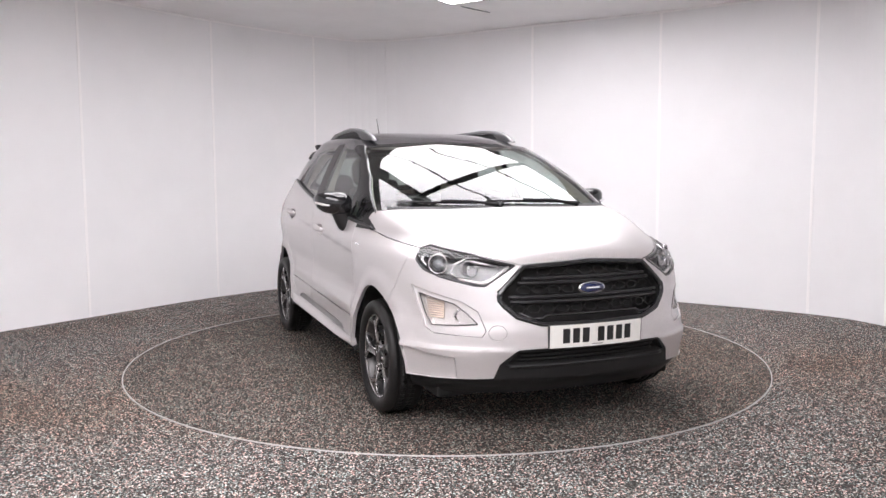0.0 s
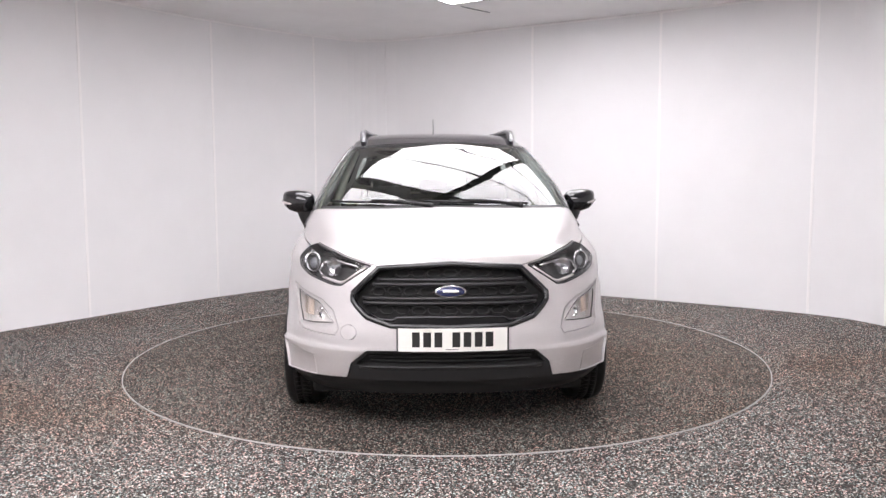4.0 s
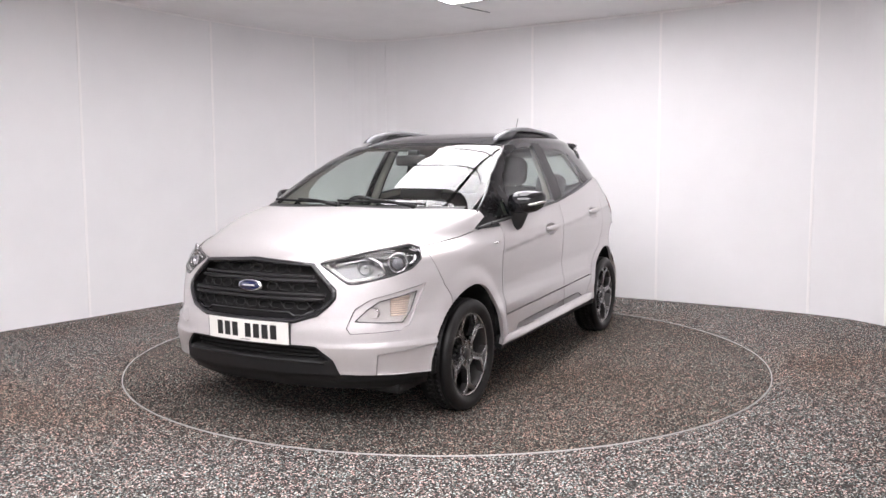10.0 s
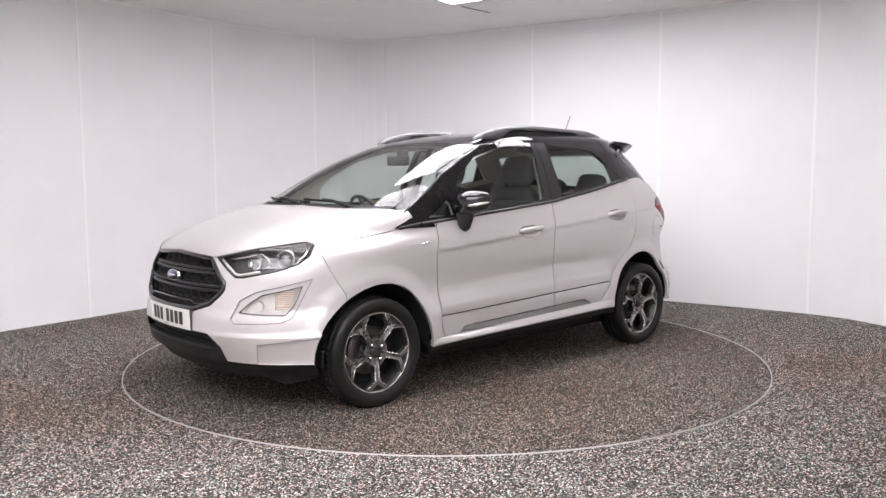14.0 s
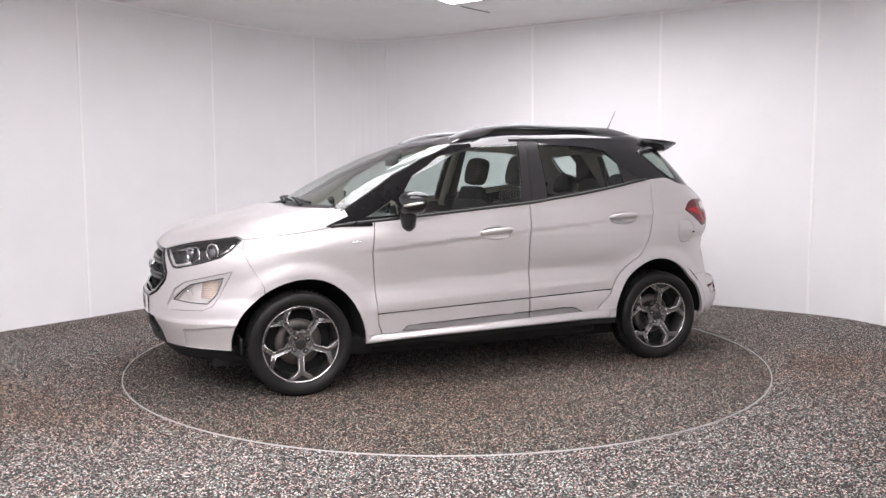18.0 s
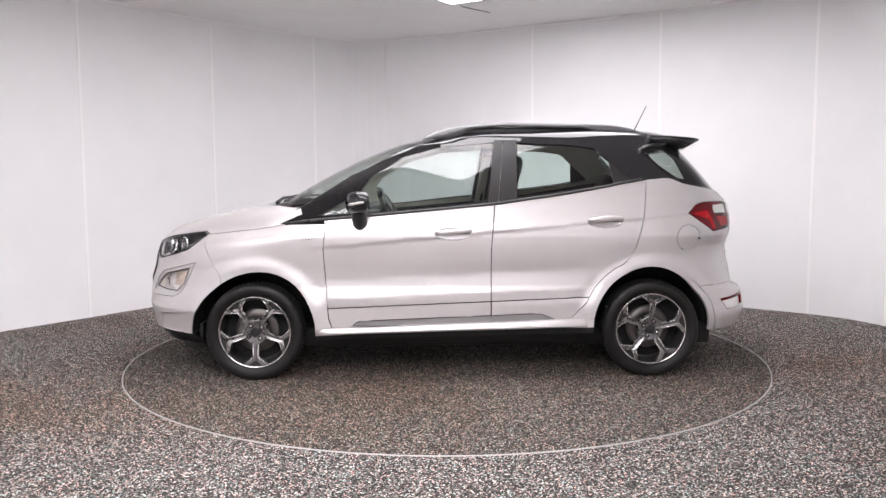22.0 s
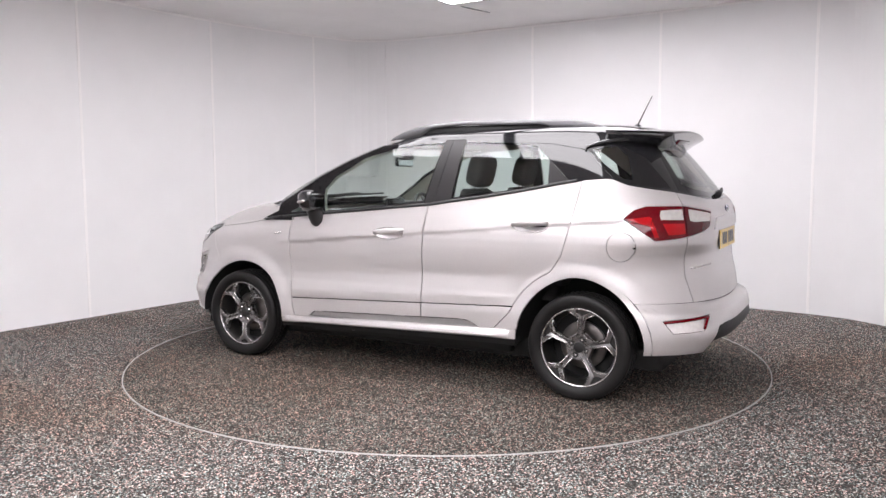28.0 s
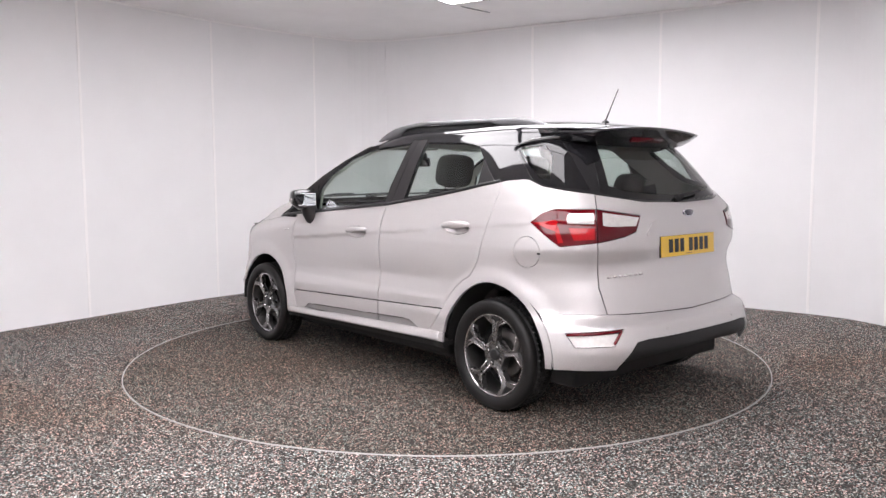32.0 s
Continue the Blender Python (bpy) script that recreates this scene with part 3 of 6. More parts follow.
# ---- the car ----
car = tagged(new("car"), "silver five-door compact crossover car with gloss black roof, on a turntable", "car")
M_LENS = glass("lamp_lens", (0.93, 0.93, 0.93), 0.0, 0.4, 0.035)
M_REDLENS = plain("red_lamp_lens", (0.115, 0.0015, 0.005), 0.08, spec=0.3, coat=0.15, vary=0.12, scale=90)
M_DKRED = plain("dark_red_lamp_lens", (0.075, 0.003, 0.007), 0.08, spec=0.3, coat=0.15, vary=0.1, scale=90)
M_CLEAR = plain("clear_lamp_insert", (0.75, 0.72, 0.70), 0.15, metal=0.4, coat=1.0, vary=0.15, scale=60)
M_LAMPGREY = plain("lamp_housing_grey", (0.11, 0.11, 0.113), 0.25, metal=0.6, vary=0.15)
M_REFLECT = plain("lamp_reflector", (0.55, 0.55, 0.56), 0.12, metal=1.0, vary=0.1, scale=50)
M_AMBER = plain("amber_indicator", (0.80, 0.66, 0.56), 0.15, coat=1.0, vary=0.15, scale=80)
M_SATIN = plain("satin_black_trim", (0.02, 0.02, 0.021), 0.3, vary=0.1)
M_PILLAR = plain("matt_black_pillar_film", (0.020, 0.019, 0.020), 0.35, spec=0.3, vary=0.1)
M_APILLAR = plain("satin_black_front_pillar", (0.014, 0.013, 0.014), 0.28, spec=0.12, vary=0.1)
M_BORDER = plain("black_printed_glass", (0.010, 0.010, 0.011), 0.05, spec=0.4, vary=0.05)
M_BEIGE = plain("pale_headliner_cloth", (0.50, 0.48, 0.42), 0.85, vary=0.05, scale=200, bump=0.1)
M_CLOTH = plain("charcoal_seat_cloth", (0.035, 0.034, 0.035), 0.85, vary=0.2, scale=300, bump=0.2)
M_INSET = plain("grey_moulding", (0.27, 0.26, 0.26), 0.4, metal=0.3, coat=0.4, vary=0.06)
M_DASH = plain("soft_dash_plastic", (0.03, 0.03, 0.031), 0.55, vary=0.1, scale=200, bump=0.15)

FRONT_END, REAR_END = LOW["front"] + math.pi / 2, LOW["rear"] - math.pi / 2
UF, UR = UPP["front"] + math.pi / 2, UPP["rear"] - math.pi / 2
PANELS = {}

HOOD_LINE = [(FRONT_END, 0.869), (2.155, 0.853), (1.92, 0.908), (1.70, 0.938), (1.64, 0.920), (1.318, 0.953), (1.095, 0.983), (0.957, 1.034)]
COWL_LINE = [(FRONT_END, 1.108), (1.2, 1.100), (0.985, 1.088), (0.957, 1.034)]
BELT = [(1.095, 0.983), (0.957, 0.999), (0.935, 1.002), (0.589, 1.030), (0.301, 1.055), (-0.269, 1.104), (-0.586, 1.149), (-1.09, 1.232), (-1.30, 1.258), (-1.46, 1.267),
        (-1.50, 1.263), (-1.60, 1.229), (-1.75, 1.207), (-1.92, 1.188), (-2.24, 1.148), (REAR_END, 1.138)]
LAMP = [(2.126, 0.853), (1.92, 0.903), (1.70, 0.933), (1.647, 0.916), (1.662, 0.866), (1.714, 0.824), (1.80, 0.794), (1.96, 0.757), (2.0, 0.757)]
FOG_BAY = [(2.006, 0.547), (1.971, 0.636), (1.90, 0.682), (1.645, 0.745), (1.703, 0.616), (1.735, 0.547), (1.78, 0.523), (1.99, 0.517)]
FOG_LAMP = [(1.971, 0.577), (1.92, 0.630), (1.868, 0.668), (1.69, 0.708), (1.725, 0.612), (1.765, 0.562), (1.85, 0.566)]
GRILLE = [(FRONT_END, 0.866), (2.161, 0.846), (2.057, 0.722), (2.06, 0.690), (2.08, 0.662), (2.13, 0.612), (2.23, 0.576), (FRONT_END, 0.570)]
TAIL = [(-1.553, 1.042), (-1.621, 1.092), (-1.69, 1.112), (-1.914, 1.112), (-2.189, 1.075), (-2.154, 0.993), (-2.086, 0.973), (-1.914, 0.943), (-1.725, 0.923)]


# middle of each door handle's cup
HANDLES = {"front": (0.004, 0.923), "rear": (-0.958, 0.994)}


def split_lower():
    sv = spread(REAR_END, -1.1, 0.026) + spread(-1.1, 0.9, 0.028) + spread(0.9, FRONT_END, 0.022) + [FRONT_END]
    zv = [0.202] + spread(0.22, 1.27, 0.0225) + [1.27]
    bm = flat_grid(sv, zv)
    rest = list(bm.faces)
    P = PANELS
    P["gone"], rest = clip(bm, rest, disc(1.69 - 0.43, 0.305, 0.385, 44))
    P["gone2"], rest = clip(bm, rest, disc(-1.275, 0.315, 0.392, 44))
    above, rest = band(bm, rest, COWL_LINE, 1.4)
    above, rest = band(bm, rest, BELT[1:], 1.4)
    above, rest = clip(bm, rest, [BELT[0], BELT[1], (0.957, 1.034)])
    for f in (lambda x: crease_up(x), lambda x: crease_up(x) - 0.017, crease_low, lambda x: crease_low(x) + 0.075):
        hi, lo = clip(bm, rest, [(0.95, f(0.95)), (-1.60, f(-1.60)), (-1.60, 2.0), (0.95, 2.0)])
        rest = hi + lo
    for z in (0.448, 0.470):
        hi, lo = clip(bm, rest, [(1.45, z), (2.10, z), (2.10, 2.0), (1.45, 2.0)])
        rest = hi + lo
    P["hood"], rest = band(bm, rest, HOOD_LINE, 1.4)
    P["headlamp"], rest = clip(bm, rest, LAMP)
    P["fog_lamp"], rest = clip(bm, rest, FOG_LAMP)
    P["fog_bay"], rest = clip(bm, rest, FOG_BAY)
    P["tow_cover"], rest = clip(bm, rest, disc(2.052, 0.537, 0.036, 24))
    P["grille"], rest = clip(bm, rest, GRILLE)
    P["intake"], rest = clip(bm, rest, [(FRONT_END, 0.456), (2.150, 0.448), (2.085, 0.382), (FRONT_END, 0.372)])
    lip, rest = clip(bm, rest, [(FRONT_END, 0.463), (2.143, 0.455), (2.065, 0.385), (2.035, 0.312), (FRONT_END, 0.30)])
    lip2, rest = band(bm, rest, [(FRONT_END, 0.312), (2.035, 0.312), (1.75, 0.300), (1.50, 0.292)], 0.1)
    P["front_lip"], P["under_lip"] = lip, lip2
    P["bumper_corner"], rest = clip(bm, rest, [(1.94, 0.405), (1.645, 0.438), (1.40, 0.44), (1.40, 0.1), (1.885, 0.1), (1.885, 0.30)])
    P["front_bumper"], rest = clip(bm, rest, [(1.645, 0.95), (1.49, 0.65), (1.49, 0.1), (FRONT_END, 0.1), (FRONT_END, 0.95)])
    gone, rest = clip(bm, rest, [(0.90, 0.1), (0.90, 0.254), (-0.90, 0.284), (-0.90, 0.1)])
    gone, rest = clip(bm, rest, [(-1.4, 0.1), (-1.4, 0.300), (-2.02, 0.298), (REAR_END, 0.305), (REAR_END, 0.1)])
    lower_sill, rest = clip(bm, rest, [(0.90, 0.1), (0.90, 0.285), (-0.90, 0.325), (-0.90, 0.1)])
    P["sill_edge"] = lower_sill
    P["sill"], rest = clip(bm, rest, [(0.90, 0.1), (0.90, 0.327), (-0.90, 0.381), (-0.90, 0.1)])
    ring, rest = clip(bm, rest, disc(-1.2595, 0.31, 0.452, 48))
    P["tail_gate_lamp"], tail = clip(bm, rest, [(-1.92, 1.09 + 0.021), *TAIL[4:7], (-1.92, 0.944)])
    P["tail_lamp"], rest = clip(bm, tail, TAIL[:4] + [(-1.919, 0.9435)] + TAIL[8:])
    P["reflector"], rest = clip(bm, rest, [(-1.759, 0.487), (-2.051, 0.512), (-2.0, 0.428), (-1.81, 0.418)])
    d1, rest = clip(bm, rest, [(-2.02, 0.31), (-2.09, 0.40), (-2.12, 0.442), (-2.2, 0.452), (REAR_END, 0.452), (REAR_END, 0.1), (-2.02, 0.1)])
    P["diffuser_low"], P["diffuser"] = clip(bm, d1, [(-1.9, 0.1), (-1.9, 0.335), (-2.12, 0.362), (REAR_END, 0.376), (REAR_END, 0.1)])
    P["rear_bumper"], rest = clip(bm, rest, [(-1.50, 0.577), (-1.98, 0.577), (REAR_END, 0.557), (REAR_END, 0.1), (-1.50, 0.1)])
    P["tailgate"], rest = clip(bm, rest, [(-1.922, 1.3), (-1.922, 0.94), (-1.935, 0.715), (-1.985, 0.56), (-2.1, 0.5), (REAR_END, 0.5), (REAR_END, 1.3)])
    P["plate_brow"], P["tailgate"] = clip(bm, P["tailgate"], [(-2.242, 0.975), (-2.275, 1.032), (-2.31, 1.037), (REAR_END, 1.043), (REAR_END, 0.985)])
    P["fuel_flap"], rest = clip(bm, rest, disc(-1.535, 0.888, 0.082, 32))
    ax = lambda x, z: (at_x(LOW, x, z), z)
    P["rear_door"], rest = clip(bm, rest, [(-0.233, 0.30), (-0.236, 0.83), (-0.279, 1.30), ax(-1.240, 1.30), ax(-1.237, 1.242), ax(-1.203, 1.007), ax(-1.145, 0.798), (-1.09, 0.735), (-0.74, 0.30)])
    P["front_door"], rest = clip(bm, rest, [(0.785, 1.12), (0.822, 0.831), (0.808, 0.616), (0.794, 0.399), (0.762, 0.30), (-0.25, 0.30), (-0.30, 1.15)])
    for door, (cx, cz) in HANDLES.items():
        P[door + "_cup"], P[door + "_door"] = clip(bm, P[door + "_door"], disc(cx, cz, 0.038, 28, 2.85))
    mould = [(1.2, groove(1.2)), (-1.2, groove(-1.2)), (-1.2, 0.1), (1.2, 0.1)]
    inset = [(0.645, 0.345), (0.60, 0.374), (-0.50, 0.412), (-0.56, 0.408), (-0.66, 0.364), (-0.66, 0.34)]
    for door in ("front", "rear"):
        P[door + "_moulding"], P[door + "_door"] = clip(bm, P[door + "_door"], mould)
        P[door + "_inset"], P[door + "_moulding"] = clip(bm, P[door + "_moulding"], inset)
    P["fender"], rest = clip(bm, rest, [(0.5, 0.1), (1.9, 0.1), (1.9, 1.1), (0.5, 1.1)])
    P["quarter_panel"] = rest + ring
    return bm


# the windscreen's edge along the front pillar
PILLAR = [(0.945, 0.985), (0.912, 1.07), (0.744, 1.29), (0.59, 1.39), (0.428, 1.45), (0.325, 1.487)]


def split_upper():
    sv = spread(UR, -0.9, 0.03) + spread(-0.9, 0.0, 0.03) + spread(0.0, UF, 0.022) + [UF]
    zv = spread(0.965, 1.53, 0.022) + spread(1.53, 1.59, 0.005) + spread(1.59, 1.619, 0.0026) + [1.619]
    bm = flat_grid(sv, zv)
    rest = list(bm.faces)
    P = PANELS
    P["front_glass"], rest = clip(bm, rest, [(0.585, 1.054), (0.648, 1.20), (0.618, 1.290), (0.449, 1.409), (0.151, 1.466), (-0.268, 1.497), (-0.212, 1.128)])
    P["sail_glass"], rest = clip(bm, rest, [(0.799, 1.040), (0.705, 1.140), (0.68, 1.120), (0.66, 1.052)])
    P["front_pillar"], rest = clip(bm, rest, [*PILLAR, (0.12, 1.497), (0.12, 1.46), (0.50, 0.985)])
    P["windscreen"], rest = clip(bm, rest, [(0.912, 1.07), (0.325, 1.484), (0.6, 1.499), (1.0, 1.507), (UF, 1.512), (UF, 1.07)])
    P["rear_glass"], rest = clip(bm, rest, [(-0.425, 1.497), (-0.768, 1.482), (-0.945, 1.455), (-1.11, 1.350), (-1.235, 1.254), (-0.41, 1.152)])
    P["rear_blank"], P["rear_glass"] = clip(bm, P["rear_glass"], [(-1.055, 1.5), (-1.062, 1.36), (-1.05, 1.15), (-1.3, 1.15), (-1.3, 1.5)])
    P["pillar_front"], rest = clip(bm, rest, [(-0.274, 1.515), (-0.332, 1.515), (-0.285, 1.10), (-0.216, 1.10)])
    P["pillar_rear"], rest = clip(bm, rest, [(-0.332, 1.515), (-0.420, 1.515), (-0.404, 1.11), (-0.285, 1.10)])
    P["quarter_glass"], rest = clip(bm, rest, [(-1.385, 1.432), (-1.40, 1.448), (-1.72, 1.478), (-1.83, 1.24), (-1.84, 1.208), (-1.60, 1.236), (-1.52, 1.268)])
    P["quarter_glass"], P["quarter_blank"] = clip(bm, P["quarter_glass"], [(-1.41, 1.434), (-1.60, 1.452), (-1.648, 1.39), (-1.628, 1.258), (-1.575, 1.268), (-1.48, 1.35)])
    P["rear_screen"], rest = clip(bm, rest, [(-1.915, 1.46), (UR, 1.468), (UR, 1.145), (-2.24, 1.152), (-2.01, 1.170), (-1.89, 1.197)])
    P["rear_screen"], P["rear_border"] = clip(bm, P["rear_screen"], [(-1.965, 1.45), (UR, 1.455), (UR, 1.178), (-2.25, 1.184), (-2.05, 1.203), (-1.95, 1.232)])
    P["gone3"], rest = clip(bm, rest, [(-3, 0.9), (-3, 0.99), (2, 0.99), (2, 0.9)])
    P["roof"] = rest
    return bm


LOWER_BM = split_lower()
UPPER_BM = split_upper()
P = PANELS
panel("bonnet", LOW, P["hood"], M_PAINT, car, "silver painted bonnet", gap=0.0032)
panel("front_bumper", LOW, P["front_bumper"], M_PAINT, car, "silver painted front bumper", gap=0.0012)
panel("tow_eye_cover", LOW, P["tow_cover"], M_PAINT, car, "round silver tow eye cover", gap=0.0009, side=-1)
panel("bumper_patch", LOW, P["tow_cover"], M_PAINT, car, gap=-0.0014, flange=0, side=1)
panel("front_lip", LOW, P["front_lip"], M_PLASTIC, car, "black plastic lower bumper lip", gap=0.001, flange=0.03)
panel("under_lip", LOW, P["under_lip"], M_PLASTIC, car, "black plastic spoiler lip under the bumper", gap=0.0, lift=-0.03, flange=0.02)
pair("front_wing", LOW, P["fender"], M_PAINT, car, gap=0.0018, flange=0.02)
FRONT_DOORS = pair("front_door", LOW, P["front_door"], M_PAINT, car, gap=0.0034)
REAR_DOORS = pair("rear_door", LOW, P["rear_door"], M_PAINT, car, gap=0.0034)
pair("lower_bumper_corner", LOW, P["bumper_corner"], M_PAINT, car, gap=0.0012, lift=-0.013, flange=-0.013)
for side, doors in (("front", FRONT_DOORS), ("rear", REAR_DOORS)):
    for sd, door in zip((1, -1), doors):
        panel("door_moulding", LOW, P[side + "_moulding"], M_PAINT, door, "silver lower door moulding", gap=0.004, side=sd)
        panel("moulding_inset", LOW, P[side + "_inset"], M_INSET, door, "darker grey moulding inset", gap=0.0008, lift=-0.006, flange=-0.005, side=sd)
        panel("door_card", LOW, P[side + "_door"], M_DASH, door, "dark inner door card", gap=0.0, lift=-0.07, flange=0, side=sd)
pair("quarter_panel", LOW, P["quarter_panel"], M_PAINT, car, gap=0.0018, flange=0.02)
pair("sill", LOW, P["sill"], M_PAINT, car, gap=0.0012)


def build_skirts():
    """Silver blades that flare out under the doors, cut back at both ends."""
    for sd in (1, -1):
        bm = bmesh.new()
        rows = []
        for k in range(33):
            x = 0.872 - 1.732 * k / 32
            zt, zb = 0.3585 - 0.030 * x, 0.313 - 0.022 * x
            e = ramp(0.86, 0.60, x) * ramp(-0.86, -0.66, x)
            low = zb - 0.010 * (1 - e)
            sec = [(0.868, zt - 0.0025), (0.888, zt - 0.004), (0.893 + 0.004 * e, zt - 0.008), (0.893 + 0.028 * e, low + 0.016), (0.893 + 0.030 * e, low + 0.008), (0.888 + 0.024 * e, low), (0.862, low - 0.004)]
            rows.append([bm.verts.new((x, sd * y, z)) for y, z in sec])
        for a, b in zip(rows, rows[1:]):
            for i in range(6):
                bm.faces.new((a[i], a[i + 1], b[i + 1], b[i]))
        bm.faces.new(rows[0])
        bm.faces.new(rows[-1][::-1])
        bmesh.ops.recalc_face_normals(bm, faces=bm.faces)
        part("side_skirt", bm, M_PAINT, car, "silver flared side skirt")


build_skirts()
pair("sill_edge", LOW, P["sill_edge"], M_PLASTIC, car, gap=0.001, lift=-0.004, flange=0.08)
TAILGATE = panel("tailgate", LOW, P["tailgate"], M_PAINT, car, "silver painted tailgate", gap=0.0035)
panel("rear_bumper", LOW, P["rear_bumper"], M_PAINT, car, "silver painted rear bumper", gap=0.0018)
panel("rear_diffuser", LOW, P["diffuser"], M_PLASTIC, car, "black plastic lower rear bumper insert", gap=0.001, lift=-0.006, flange=0.05)
# set-back dark sheet that paints the shade below the bumper insert
panel("rear_under_shade", LOW, P["diffuser_low"], M_DARK, car, "dark sheet standing in for the shade under the rear bumper", gap=0.001, lift=-0.075, flange=0.0)
panel("plate_brow", LOW, P["plate_brow"], M_PAINT, TAILGATE, "silver grip bar above the plate", gap=-0.004, lift=0.008)
pair("fuel_flap", LOW, P["fuel_flap"], M_PAINT, car, gap=0.0015)[1].data.name = "quarter_disc"
ROOF = panel("roof", UPP, P["roof"], M_BLACK, car, "gloss black roof and pillars", gap=0.001, flange=0.02)
pair("front_pillar", UPP, P["front_pillar"], M_APILLAR, car, gap=0.001, lean=(-0.1, 0.55, -0.38))
pair("inner_pillar_trim", UPP, P["front_pillar"], M_BEIGE, car, "pale front pillar trim", gap=0.0, flange=0, lift=-0.03)
for side in (1, -1):
    bm = bmesh.new()
    edge = []
    for (s0, z0), (s1, z1) in zip(PILLAR[1:], PILLAR[2:]):
        edge += [(s0 + (s1 - s0) * k / 6, z0 + (z1 - z0) * k / 6) for k in range(6)]
    tube(bm, [on_skin(UPP, q, z, 0.001, side) for q, z in edge + PILLAR[-1:]], 0.0065, 8)
    part("screen_trim", bm, M_BLACK, car, "gloss black windscreen edge trim")
pair("rear_window_blank", UPP, P["rear_blank"], M_PILLAR, car, gap=0.0012)
pair("quarter_window_border", UPP, P["quarter_blank"], M_BORDER, car, gap=0.0005, flange=0.003)
panel("rear_window_border", UPP, P["rear_border"], M_BORDER, car, "black printed border of the rear window", gap=0.001, flange=0.003)
panel("headliner", UPP, P["roof"], M_BEIGE, car, "pale cloth headliner and pillar trim", gap=0.004, flange=0, lift=-0.022)
panel("windscreen", UPP, P["windscreen"], M_SCREEN, car, "clear curved windscreen glass", gap=0.001, flange=0.003)
for nm, key, mt in (("front_side_window", "front_glass", M_GLASS), ("sail_window", "sail_glass", M_GLASS), ("rear_side_window", "rear_glass", M_GLASS), ("quarter_window", "quarter_glass", M_GLASS)):
    pair(nm, UPP, P[key], mt, car, gap=0.001, flange=0.003)
panel("rear_window", UPP, P["rear_screen"], M_PRIV, car, "dark tinted rear window", gap=0.001, flange=0.003)
pair("door_pillar_trim", UPP, P["pillar_front"], M_PILLAR, car, gap=0.0015, lift=0.001, flange=0.006)
pair("door_pillar_trim", UPP, P["pillar_rear"], M_PILLAR, car, gap=0.0015, lift=0.001, flange=0.006)


def build_underbody():
    """Dark inner shell, wheel wells and floor pan behind the panels."""
    bm = bmesh.new()
    box(bm, -1.70, 1.75, -0.70, 0.70, 0.175, 0.30, 0.02)
    box(bm, -0.80, 0.80, -0.76, 0.76, 0.205, 0.33, 0.02)
    part("floor_pan", bm, M_DARK, car, "dark underbody")
    # engine bay block and boot tub
    bm = bmesh.new()
    box(bm, 1.0, 1.85, -0.42, 0.42, 0.28, 0.84, 0.05)
    box(bm, 0.93, 1.62, -0.46, 0.46, 0.40, 0.90, 0.05)
    part("engine_bay", bm, M_DARK, car, "dark engine bay block")
    bm = bmesh.new()
    box(bm, -1.82, -1.0, -0.45, 0.45, 0.28, 0.80, 0.05)
    part("boot_tub", bm, M_DARK, car, "dark boot tub")
    # radiator and backing behind the grille
    bm = bmesh.new()
    box(bm, 1.86, 1.90, -0.44, 0.44, 0.36, 0.86, 0.004)
    part("radiator", bm, M_DARK, car, "dark radiator")
    for x, r in ((1.26, 0.392), (-1.275, 0.398)):
        for sd in (1, -1):
            bm = bmesh.new()
            seg = 28
            rows = []
            for k in range(seg + 1):
                a = math.radians(-2 + 184 * k / seg)
                rows.append([bm.verts.new((x + r * math.cos(a), sd * y, 0.31 + r * math.sin(a))) for y in (0.845, 0.80, 0.62, 0.5)])
            for p, q in zip(rows, rows[1:]):
                for i in range(3):
                    bm.faces.new((p[i], p[i + 1], q[i + 1], q[i]))
            cap = [r_[3] for r_ in rows]
            bm.faces.new(cap)
            bmesh.ops.recalc_face_normals(bm, faces=bm.faces)
            part("wheel_well_liner", bm, M_DARK, car, "dark plastic wheel arch liner")
    # mud flaps behind the wheels' arches
    for x, sd in ((1.60, 1), (1.60, -1)):
        bm = bmesh.new()
        box(bm, x - 0.008, x + 0.008, sd * 0.66 if sd > 0 else sd * 0.83, sd * 0.83 if sd > 0 else sd * 0.66, 0.270, 0.36, 0.004)
        part("deflector", bm, M_PLASTIC, car, "black plastic air deflector")


build_underbody()


